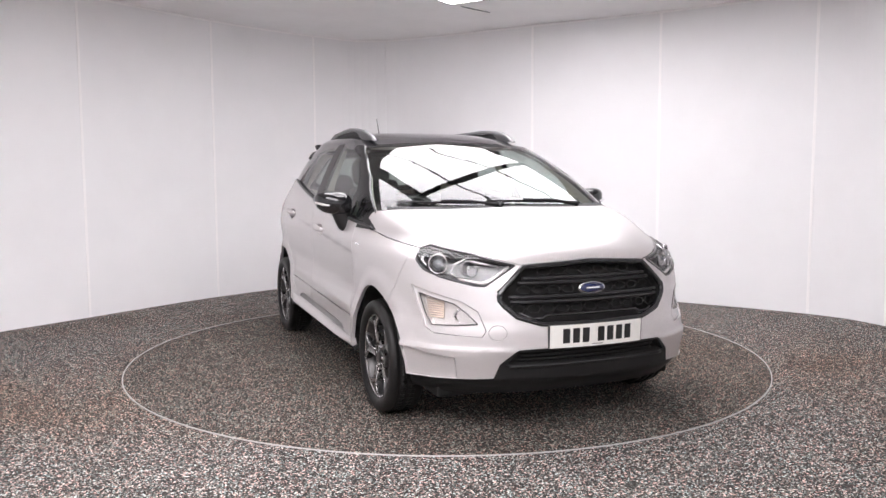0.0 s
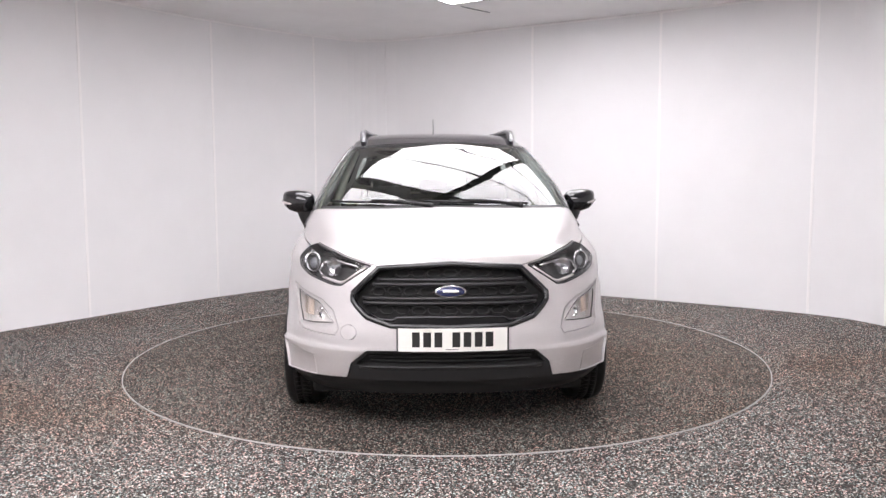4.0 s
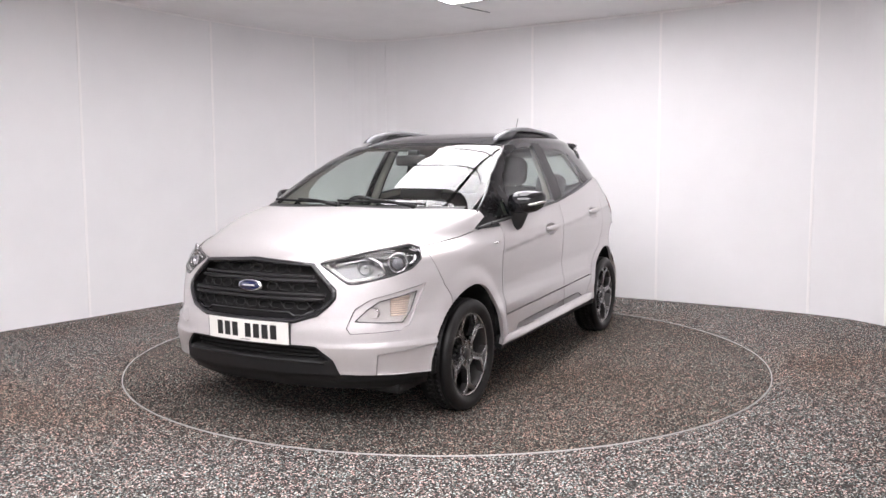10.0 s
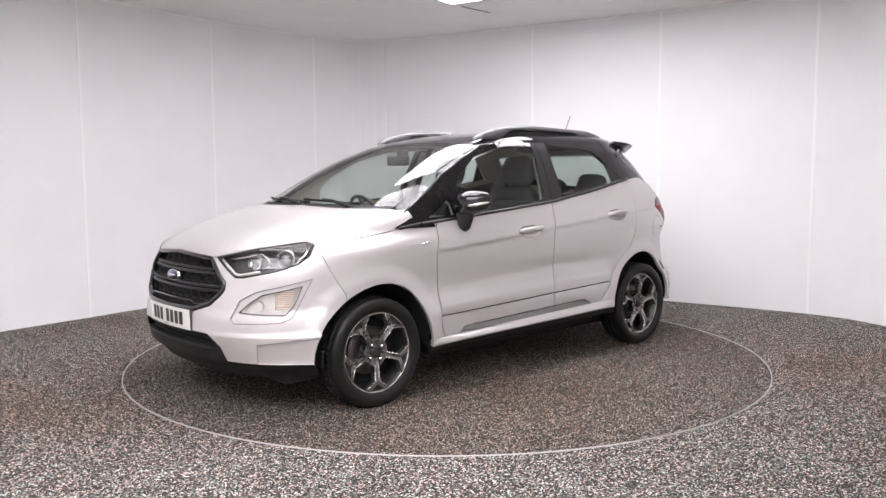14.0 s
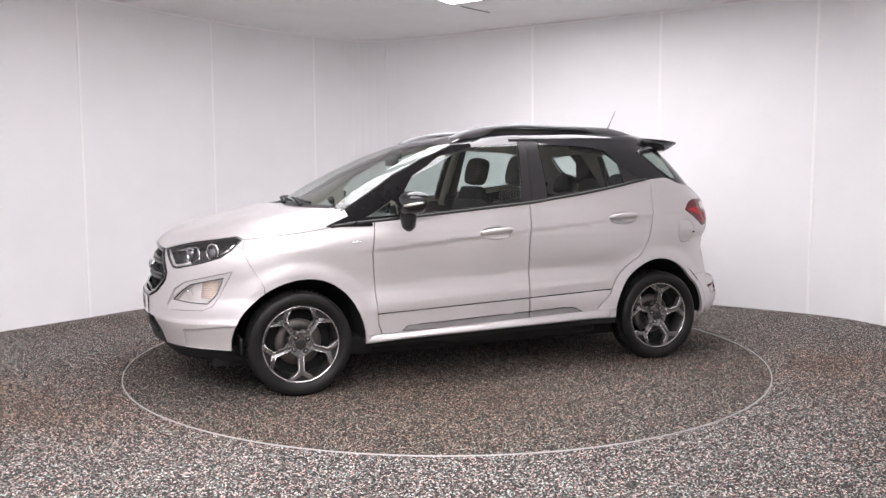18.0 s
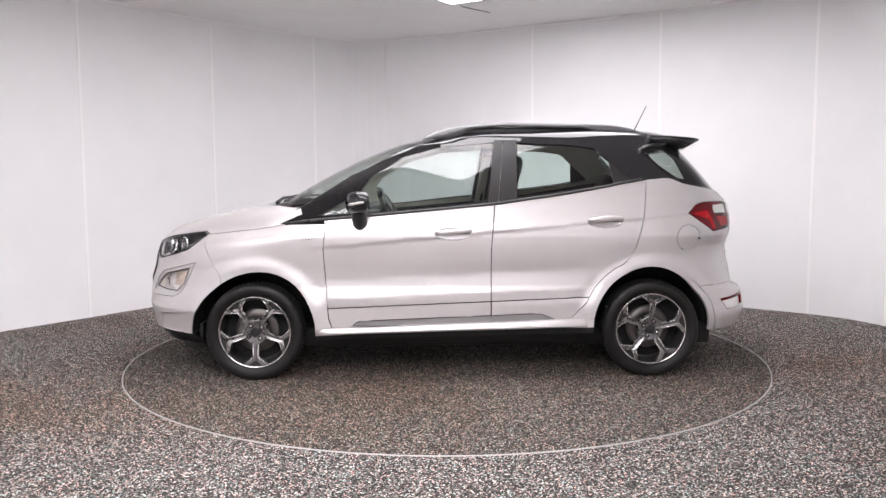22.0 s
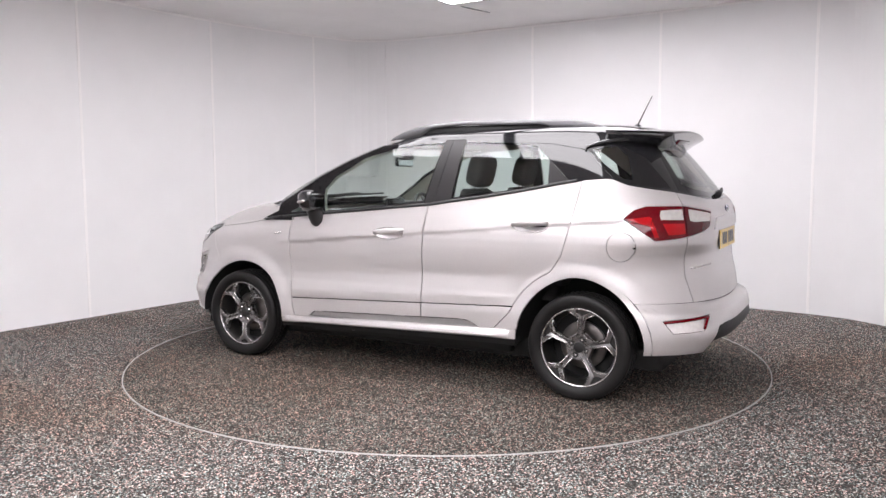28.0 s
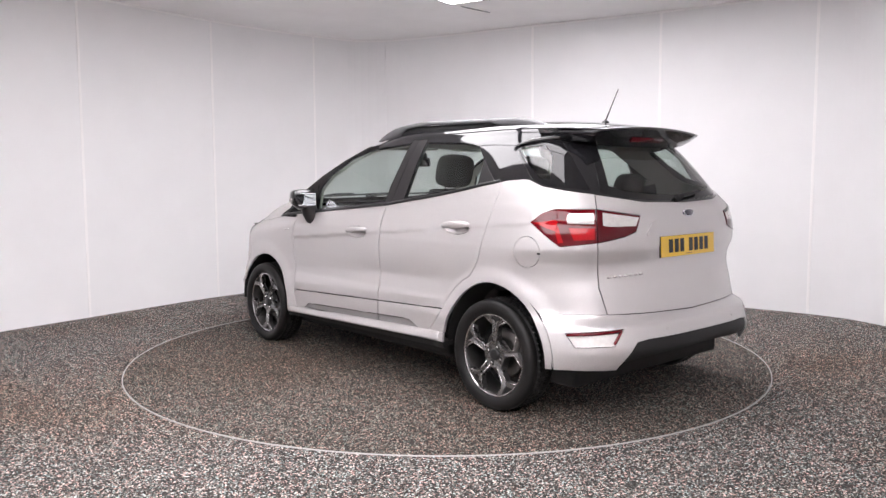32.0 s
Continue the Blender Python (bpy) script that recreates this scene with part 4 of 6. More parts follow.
# ---- wheels ----
def build_wheel():
    """Seventeen-inch five-spoke alloy, each spoke forked, on a low-profile tyre. Built at the origin, outer face towards +y."""
    wh = new("wheel")
    wh.parent = car
    bm = bmesh.new()
    tyre = [(0.224, 0.070), (0.234, 0.088), (0.262, 0.098), (0.284, 0.097), (0.297, 0.090), (0.304, 0.078), (0.307, 0.056), (0.3035, 0.054), (0.3035, 0.046), (0.3078, 0.044), (0.3085, 0.018),
            (0.3045, 0.016), (0.3045, 0.008), (0.3085, 0.006), (0.3085, -0.018), (0.3045, -0.02), (0.3045, -0.028), (0.308, -0.03), (0.306, -0.060), (0.303, -0.078), (0.292, -0.090), (0.262, -0.098), (0.232, -0.088), (0.216, -0.075)]
    spun(bm, tyre, 96, "y")
    bmesh.ops.recalc_face_normals(bm, faces=bm.faces)
    part("tyre", bm, M_RUBBER, wh, "black low-profile rubber tyre")
    bm = bmesh.new()
    for k in range(64):
        a = k * math.tau / 64
        m = Matrix.Rotation(-a, 4, "Y")
        for sd in (1, -1):
            box(bm, 0.2955, 0.3062, sd * 0.062 - 0.013, sd * 0.055 + 0.020, -0.0035, 0.0075, 0.0, m @ Matrix.Rotation(sd * -0.12, 4, "Z"))
    part("tread_block", bm, M_RUBBER, wh, "shoulder tread blocks")["kind"] = "stuff"
    bm = bmesh.new()
    rim = [(0.226, 0.066), (0.2290, 0.074), (0.2250, 0.078), (0.2185, 0.074), (0.213, 0.055), (0.200, 0.02), (0.197, -0.06), (0.218, -0.08)]
    spun(bm, rim, 72, "y")
    bmesh.ops.recalc_face_normals(bm, faces=bm.faces)
    part("rim", bm, M_BARREL, wh, "grey alloy rim barrel")
    bm = bmesh.new()
    spun(bm, [(0.2296, 0.0735), (0.2278, 0.0792), (0.2235, 0.0795), (0.2200, 0.0755)], 72, "y")
    part("rim_lip", bm, M_RIMLIP, wh, "bright machined rim lip")

    def polar(r, deg):
        a = math.radians(deg)
        return Vector((r * math.cos(a), 0, r * math.sin(a)))

    # forked spokes with chamfered edges; the openings between them are hexagons
    rim_edge = [(0.046, 30), (0.077, 11.5), (0.161, 5.6), (0.190, 14.0), (0.221, 22.5)]
    mid_edge = [(0.046, 0), (0.077, 0), (0.184, 0), (0.203, 6.8), (0.222, 12.5)]

    def dish(r):
        return 0.058 + 0.018 * (r / 0.216) - (0.012 if r < 0.06 else 0)

    for k in range(5):
        c = 90 + 36 + 72 * k
        bm = bmesh.new()
        for sg in (1, -1):
            a = [polar(r, c + sg * t) + Vector((0, dish(r), 0)) for r, t in rim_edge]
            b = [polar(r, c + sg * t) + Vector((0, dish(r), 0)) for r, t in mid_edge]
            top, low, wall, itop, iwall = [], [], [], [], []
            for i in range(5):
                w = (b[i] - a[i]).normalized()
                top.append(bm.verts.new(a[i] + w * 0.004 + Vector((0, 0.003, 0))))
                low.append(bm.verts.new(a[i]))
                wall.append(bm.verts.new(a[i] - Vector((0, 0.036, 0))))
                cut = 0.004 if i > 2 else 0.0
                itop.append(bm.verts.new(b[i] - w * cut + Vector((0, 0.003 if i > 2 else -0.004, 0))))
                iwall.append(bm.verts.new(b[i] - Vector((0, 0.036 if i >= 2 else 0.0, 0))))
            for i in range(4):
                bm.faces.new((top[i], top[i + 1], itop[i + 1], itop[i]))
                bm.faces.new((low[i], low[i + 1], top[i + 1], top[i]))
                bm.faces.new((wall[i], wall[i + 1], low[i + 1], low[i]))
                if i >= 2:
                    bm.faces.new((itop[i], itop[i + 1], iwall[i + 1], iwall[i]))
        bmesh.ops.remove_doubles(bm, verts=bm.verts, dist=1e-5)
        bmesh.ops.recalc_face_normals(bm, faces=bm.faces)
        part("spoke", bm, M_RIM, wh, "grey forked alloy spoke", smooth=False)
        # bright machined edges along the fork
        for sg in (1, -1):
            bm = bmesh.new()
            pts = [(0.074, 12.0 * sg), (0.161, 5.2 * sg), (0.190, 13.6 * sg), (0.219, 22.0 * sg)]
            tube(bm, [polar(r, c + a) + Vector((0, dish(r) + 0.0015, 0)) for r, a in pts], 0.0031, 6)
            part("machined_edge", bm, M_RIMLIP, wh, "bright machined spoke edge")
    for k in range(5):
        c = 90 + 36 + 72 * k
        bm = bmesh.new()
        f = [bm.verts.new(polar(r, c + a) + Vector((0, dish(r) - 0.012, 0))) for r, a in ((0.178, 0), (0.203, 7.5), (0.2215, 13.5), (0.2215, -13.5), (0.203, -7.5))]
        bm.faces.new(f)
        r = bmesh.ops.extrude_face_region(bm, geom=list(bm.faces))
        for v in [g for g in r["geom"] if isinstance(g, bmesh.types.BMVert)]:
            v.co.y -= 0.02
        bmesh.ops.recalc_face_normals(bm, faces=bm.faces)
        part("fork_pocket", bm, M_POCKET, wh, "dark pocket in the spoke's fork", smooth=False)
    bm = bmesh.new()
    rings = []
    for r, y in ((0.040, 0.0585), (0.088, 0.0640), (0.0935, 0.0625), (0.0955, 0.057), (0.0955, 0.015)):
        rings.append([bm.verts.new(polar(r, 126 + 72 * k) + Vector((0, y, 0))) for k in range(5)])
    bm.faces.new(rings[0])
    for p, q in zip(rings, rings[1:]):
        for k in range(5):
            bm.faces.new((p[k], p[(k + 1) % 5], q[(k + 1) % 5], q[k]))
    bmesh.ops.recalc_face_normals(bm, faces=bm.faces)
    part("hub", bm, M_RIM, wh, "grey five-sided alloy hub", smooth=False)
    bm = bmesh.new()
    spun(bm, [(0.0001, 0.0690), (0.026, 0.0690), (0.0315, 0.0668), (0.0325, 0.057)], 32, "y")
    part("centre_cap", bm, M_SATIN, wh, "dark centre cap")
    for k in range(4):
        p = polar(0.050, 45 + 90 * k + 10)
        bm = bmesh.new()
        spun(bm, [(0.0001, 0.0622), (0.0160, 0.0625), (0.0170, 0.0612), (0.0170, 0.056)], 14, "y", Matrix.Translation(p))
        part("nut_socket", bm, M_POCKET, wh, "dark wheel nut socket", smooth=False)
        bm = bmesh.new()
        spun(bm, [(0.0001, 0.0695), (0.0055, 0.0695), (0.0085, 0.066), (0.0085, 0.050)], 8, "y", Matrix.Translation(p))
        part("wheel_nut", bm, M_CHROME, wh, "chrome wheel nut", smooth=False)
    bm = bmesh.new()
    spun(bm, [(0.05, -0.012), (0.136, -0.012), (0.138, -0.016), (0.138, -0.03), (0.05, -0.03)], 48, "y", closed=True)
    part("brake_disc", bm, M_BRAKE, wh, "grey steel brake disc")
    # dark disc across the barrel, in place of the shade inside the wheel
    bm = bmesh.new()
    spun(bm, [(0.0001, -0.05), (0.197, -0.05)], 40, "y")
    part("inner_shade", bm, M_DARK, wh, "dark disc standing in for the shade inside the wheel")
    return wh


wheel = build_wheel()
WHEEL_X, WHEEL_Y, WHEEL_Z = 1.2595, 0.782, 0.3055
wheel.matrix_basis = pose(WHEEL_X, WHEEL_Y, WHEEL_Z, 0, 0, 0)
copy_thing(wheel, pose(-WHEEL_X, WHEEL_Y, WHEEL_Z, 0, 31, 0))
copy_thing(wheel, pose(WHEEL_X, -WHEEL_Y, WHEEL_Z, 0, 50, 180))
copy_thing(wheel, pose(-WHEEL_X, -WHEEL_Y, WHEEL_Z, 0, 5, 180))


# ---- lamps ----
def orb(bm, c, r, seg=20, flat=1.0, axis=Vector((1, 0, 0))):
    q = Vector((0, 0, 1)).rotation_difference(axis.normalized()).to_matrix().to_4x4()
    bmesh.ops.create_uvsphere(bm, u_segments=seg, v_segments=seg // 2, radius=r, matrix=Matrix.Translation(c) @ q @ Matrix.Diagonal((1, 1, flat, 1)))
    return bm


def hoop(bm, c, axis, r, wire, seg=28):
    """A ring round an axis."""
    q = Vector((0, 0, 1)).rotation_difference(axis.normalized()).to_matrix()
    rings = []
    for k in range(seg):
        a = k * math.tau / seg
        d = Vector((math.cos(a), math.sin(a), 0))
        rings.append([bm.verts.new(Vector(c) + q @ (d * (r + wire * math.cos(b * math.tau / 8)) + Vector((0, 0, wire * math.sin(b * math.tau / 8))))) for b in range(8)])
    for k in range(seg):
        p, n = rings[k], rings[(k + 1) % seg]
        for b in range(8):
            bm.faces.new((p[b], p[(b + 1) % 8], n[(b + 1) % 8], n[b]))
    return bm


def bowl(bm, c, axis, r, depth, seg=24):
    """A reflector dish open along the axis."""
    q = Vector((0, 0, 1)).rotation_difference(axis.normalized()).to_matrix().to_4x4()
    prof = [(r * math.sin(k * math.pi / 12), -depth * math.cos(k * math.pi / 12)) for k in range(7)]
    prof[0] = (0.0005, -depth)
    return spun(bm, prof, seg, "z", Matrix.Translation(c) @ q)


def build_headlamps():
    for sd in (1, -1):
        lamp = panel("headlamp", LOW, P["headlamp"], M_LAMPGREY, car, "headlamp with dark housing, projector and clear lens", gap=0.003, lift=-0.050, flange=-0.047, side=sd)
        panel("lens", LOW, P["headlamp"], M_LENS, lamp, "clear lamp lens", gap=0.004, lift=0.001, flange=0.004, side=sd)
        # black sealing frame round the lens
        bm = bmesh.new()
        fine = []
        for (s0, z0), (s1, z1) in zip(LAMP, LAMP[1:] + LAMP[:1]):
            for k in range(6):
                fine.append(on_skin(LOW, s0 + (s1 - s0) * k / 6, z0 + (z1 - z0) * k / 6, 0.0, sd))
        tube(bm, fine + fine[:1], 0.0045, 6, False)
        part("lamp_frame", bm, M_SATIN, lamp, "black lamp frame")
        for (s, z, r, nm, mt, lb) in ((1.775, 0.862, 0.047, "projector_ring", M_REFLECT, "chrome projector ring"), (1.775, 0.862, 0.033, "projector_ring", M_LAMPGREY, "dark projector ring")):
            c = on_skin(LOW, s, z, -0.022, sd)
            ax = Vector((0.80, 0.60 * sd, 0.05))
            bm = bmesh.new()
            hoop(bm, c, ax, r, 0.0055)
            part(nm, bm, mt, lamp, lb)
        c = on_skin(LOW, 1.775, 0.862, -0.032, sd)
        bm = bmesh.new()
        orb(bm, c, 0.030, 20, 0.7, ax)
        part("projector_lens", bm, M_BULB, lamp, "glossy projector lens")
        c = on_skin(LOW, 1.925, 0.845, -0.022, sd)
        bm = bmesh.new()
        bowl(bm, c, Vector((0.9, 0.35 * sd, 0.1)), 0.046, 0.03)
        part("reflector_bowl", bm, M_REFLECT, lamp, "faceted chrome reflector", smooth=False)
        bm = bmesh.new()
        orb(bm, c + Vector((0.002, 0, 0)), 0.012, 12)
        part("bulb", bm, M_BULB, lamp, "glass bulb")
        # light guide along the inner lower edge
        bm = bmesh.new()
        pts = [on_skin(LOW, s, z, -0.012, sd) for s, z in ((2.100, 0.848), (2.055, 0.812), (2.010, 0.776), (1.985, 0.770), (1.93, 0.780), (1.885, 0.790))]
        tube(bm, pts, 0.0085, 8)
        part("light_guide", bm, M_CLEAR, lamp, "pale daytime light guide")
        bm = bmesh.new()
        pts = [on_skin(LOW, s, z, -0.018, sd) for s, z in ((1.68, 0.915), (1.685, 0.875), (1.715, 0.845))]
        tube(bm, pts, 0.010, 8)
        part("side_marker", bm, M_REFLECT, lamp, "chrome side marker")
        bm = bmesh.new()
        pts = [on_skin(LOW, s, z, -0.020, sd) for s, z in ((2.06, 0.853), (1.98, 0.872), (1.90, 0.890), (1.86, 0.86), (1.84, 0.82), (1.87, 0.80))]
        tube(bm, pts, 0.007, 8)
        part("bezel", bm, M_REFLECT, lamp, "chrome bezel strip")


M_BULB = plain("projector_bulb_glass", (0.22, 0.23, 0.25), 0.05, metal=0.3, coat=1.0, vary=0.1)
build_headlamps()


def build_fog_lamps():
    for sd in (1, -1):
        bay = panel("fog_lamp_bay", LOW, P["fog_bay"], M_PAINT, car, "silver recessed fog lamp surround", gap=0.0015, lift=-0.010, flange=-0.010, side=sd)
        lamp = panel("fog_lamp", LOW, P["fog_lamp"], M_CLEAR, bay, "fog lamp and indicator under clear lens", gap=0.002, lift=-0.040, flange=-0.028, side=sd)
        panel("lens", LOW, P["fog_lamp"], M_LENS, bay, "clear lens", gap=0.002, lift=-0.008, flange=0.003, side=sd)
        for k in range(9):
            z = 0.597 + 0.011 * k
            bm = bmesh.new()
            tube(bm, [on_skin(LOW, s, z, -0.030, sd) for s in (1.812 - 0.0 * k, 1.77, 1.735 - 0.002 * k)], 0.0052, 6)
            part("indicator_rib", bm, M_AMBER, bay, "amber indicator rib")
        c = on_skin(LOW, 1.885, 0.612, -0.028, sd)
        bm = bmesh.new()
        bowl(bm, c, Vector((0.9, 0.35 * sd, 0.0)), 0.030, 0.02, 16)
        part("fog_reflector", bm, M_CHROME, bay, "chrome fog reflector", smooth=False)
        bm = bmesh.new()
        fine = []
        for (s0, z0), (s1, z1) in zip(FOG_LAMP, FOG_LAMP[1:] + FOG_LAMP[:1]):
            for k in range(4):
                fine.append(on_skin(LOW, s0 + (s1 - s0) * k / 4, z0 + (z1 - z0) * k / 4, -0.009, sd))
        tube(bm, fine + fine[:1], 0.003, 6, False)
        part("lamp_frame", bm, M_LAMPGREY, bay, "grey lamp frame")


build_fog_lamps()


def grille_edge(z):
    """Station of the grille's outer edge at height z."""
    line = sorted([(q[1], q[0]) for q in GRILLE[1:-1]])
    for (z0, s0), (z1, s1) in zip(line, line[1:]):
        if z0 <= z <= z1:
            return s0 + (s1 - s0) * (z - z0) / (z1 - z0)
    return line[0][1] if z < line[0][0] else line[-1][1]


def nose_bar(bm, z, lift, r, inset=0.02, flat=1.0, s0=None):
    """A bar across the nose at height z, from edge to edge."""
    s0 = grille_edge(z) + inset if s0 is None else s0
    half = [s0 + (FRONT_END - s0) * k / 14 for k in range(15)]
    left = [on_skin(LOW, s, z, lift, 1) for s in half]
    right = [Vector((p.x, -p.y, p.z)) for p in reversed(left[:-1])]
    return tube(bm, left + right, r, 8, True, flat)


def build_grille():
    g = panel("grille", LOW, P["grille"], M_DARK, car, "black honeycomb radiator grille", gap=0.002, lift=-0.055, flange=-0.052)
    bm = bmesh.new()
    loop = []
    for (s0, z0), (s1, z1) in zip(GRILLE, GRILLE[1:]):
        n = 14 if abs(s1 - s0) > 0.15 else 4
        loop += [on_skin(LOW, s0 + (s1 - s0) * k / n, z0 + (z1 - z0) * k / n, -0.004, 1) for k in range(n)]
    loop.append(on_skin(LOW, *GRILLE[-1], -0.004, 1))
    other = [Vector((p.x, -p.y, p.z)) for p in loop[::-1]]
    tube(bm, loop + other[1:], 0.0145, 8, False)
    part("grille_frame", bm, M_BLACK, g, "gloss black grille frame")
    for z in (0.795, 0.773, 0.705, 0.683):
        bm = bmesh.new()
        nose_bar(bm, z, -0.016, 0.0105, 0.04, 0.8)
        part("grille_bar", bm, M_SATIN, g, "satin black grille bar")
    bm = bmesh.new()
    pts = [(2.14, 0.632), (2.19, 0.604), (2.235, 0.602), (2.255, 0.617), (FRONT_END, 0.617)]
    half = [on_skin(LOW, s, z, -0.008, 1) for s, z in pts]
    tube(bm, half + [Vector((p.x, -p.y, p.z)) for p in half[::-1][1:]], 0.007, 8)
    part("lower_blade", bm, M_BLACK, g, "gloss black lower grille blade")
    # rows of hexagons between the bars
    for zr, n, tall in ((0.828, 3, 0.017), (0.740, 5, 0.019), (0.652, 5, 0.018)):
        for k in range(-n, n + 1):
            y = k * 0.078 + (0.039 if zr == 0.740 else 0.0)
            if zr == 0.740 and (abs(y) < 0.1 or k == n):
                continue
            for sd in ((1, -1) if y > 0.001 else (1,) if abs(y) <= 0.001 else ()):
                bm = bmesh.new()
                hexa = [(0.036, 0), (0.020, tall), (-0.020, tall), (-0.036, 0), (-0.020, -tall), (0.020, -tall)]
                pts = []
                for dy, dz in hexa + hexa[:1]:
                    yy = y + dy
                    s = at_y(LOW, max(abs(yy), 1e-4), zr + dz)
                    p = on_skin(LOW, s, zr + dz, -0.030, 1)
                    pts.append(Vector((p.x, sd * math.copysign(p.y, yy), p.z)))
                tube(bm, pts, 0.0042, 6, False)
                part("honeycomb_cell", bm, M_PLASTIC, g)
    # oval badge, plain
    c = on_skin(LOW, FRONT_END, 0.735, 0.004)
    m = Matrix.Translation(c) @ Matrix.Rotation(radians(-8), 4, "Y")
    for nm, a, b, x, mt, lb in (("badge_rim", 0.076, 0.031, 0.0, M_CHROME, "chrome oval badge rim"), ("badge_field", 0.068, 0.025, 0.004, M_BLUE, "dark blue oval badge field")):
        bm = bmesh.new()
        rows = []
        for sc, dx in ((1.0, -0.012), (1.0, 0.0), (0.93, 0.004), (0.0, 0.006)):
            rows.append([bm.verts.new(m @ Vector((x + dx, a * sc * math.cos(t * math.tau / 40), b * sc * math.sin(t * math.tau / 40)))) for t in range(40)])
        for p, q in zip(rows, rows[1:]):
            for t in range(40):
                bm.faces.new((p[t], p[(t + 1) % 40], q[(t + 1) % 40], q[t]))
        bmesh.ops.remove_doubles(bm, verts=bm.verts, dist=1e-5)
        bmesh.ops.recalc_face_normals(bm, faces=bm.faces)
        part(nm, bm, mt, g, lb)
    bm = bmesh.new()
    box(bm, 0.009, 0.0115, -0.038, 0.038, -0.0045, 0.0045, 0.001, m)
    part("badge_mark", bm, M_CHROME, g, "plain bright badge mark", smooth=False)
    # lower intake
    i = panel("lower_intake", LOW, P["intake"], M_DARK, car, "dark lower bumper intake", gap=0.001, lift=-0.05, flange=-0.048)
    for z in (0.392, 0.412, 0.432):
        bm = bmesh.new()
        nose_bar(bm, z, -0.035, 0.006, 0, 0.8, 2.14)
        part("intake_bar", bm, M_PLASTIC, i, "black intake bar")
    bm = bmesh.new()
    nose_bar(bm, 0.372, -0.004, 0.012, 0, 0.8, 2.10)
    part("intake_lip", bm, M_PLASTIC, i, "black intake lip")


M_BLUE = plain("badge_blue", (0.012, 0.018, 0.07), 0.15, coat=1.0, vary=0.08)
M_PLATE_W = plain("white_plate", (0.80, 0.79, 0.75), 0.3, coat=0.6, vary=0.03, scale=60)
M_PLATE_Y = plain("yellow_plate", (0.80, 0.50, 0.025), 0.3, coat=0.6, vary=0.03, scale=60)
M_INK = plain("plate_black", (0.012, 0.012, 0.012), 0.4)
build_grille()


def build_plate(name, m, ground, label, parent, curve):
    """A number plate with seven plain bars for its characters, gently bent to the bumper."""
    base = new(name)
    base.parent = parent
    base.matrix_basis = m
    tagged(base, label)

    def bent(bm):
        for v in bm.verts:
            v.co.x -= curve * v.co.y * v.co.y
        return bm
    bm = bmesh.new()
    r = bmesh.ops.create_grid(bm, x_segments=16, y_segments=2, size=0.5)
    ext = bmesh.ops.extrude_face_region(bm, geom=list(bm.faces))
    for v in [g for g in ext["geom"] if isinstance(g, bmesh.types.BMVert)]:
        v.co.z += 1
    for v in bm.verts:
        v.co = Vector((0.0035 * v.co.z, v.co.x * 0.52, v.co.y * 0.111))
    bmesh.ops.recalc_face_normals(bm, faces=bm.faces)
    part("plate_face", bent(bm), ground, base, smooth=False)
    bm = bmesh.new()
    box(bm, -0.006, -0.0002, -0.268, 0.268, -0.057, 0.057, 0.001)
    for e in (-0.25, -0.12, 0.0, 0.12):
        bmesh.ops.bisect_plane(bm, geom=list(bm.verts) + list(bm.edges) + list(bm.faces), plane_co=(0, e, 0), plane_no=(0, 1, 0))
    part("plate_holder", bent(bm), M_SATIN, base, "dark plate holder", smooth=False)
    xs = [0, 0.052, 0.105, 0.158, 0.243, 0.296, 0.349]
    for u in xs:
        bm = bmesh.new()
        y = 0.198 - u
        box(bm, 0.0036, 0.0046, y - 0.043, y - 0.006, -0.034, 0.038, 0.0)
        part("plate_bar", bent(bm), M_INK, base, smooth=False)
    bm = bmesh.new()
    box(bm, 0.0036, 0.0044, -0.035, 0.025, -0.047, -0.044, 0.0)
    part("plate_bar", bent(bm), M_INK, base, smooth=False)
    return base


build_plate("front_plate", Matrix.Translation((2.098, 0.008, 0.512)) @ Matrix.Rotation(radians(2), 4, "Y"), M_PLATE_W, "white number plate with plain black bars", car, 0.25)
build_plate("rear_plate", Matrix.Translation((-1.921, 0.0, 0.905)) @ Matrix.Rotation(math.pi, 4, "Z") @ Matrix.Rotation(radians(-3), 4, "Y"), M_PLATE_Y, "yellow number plate with plain black bars", TAILGATE, 0.05)


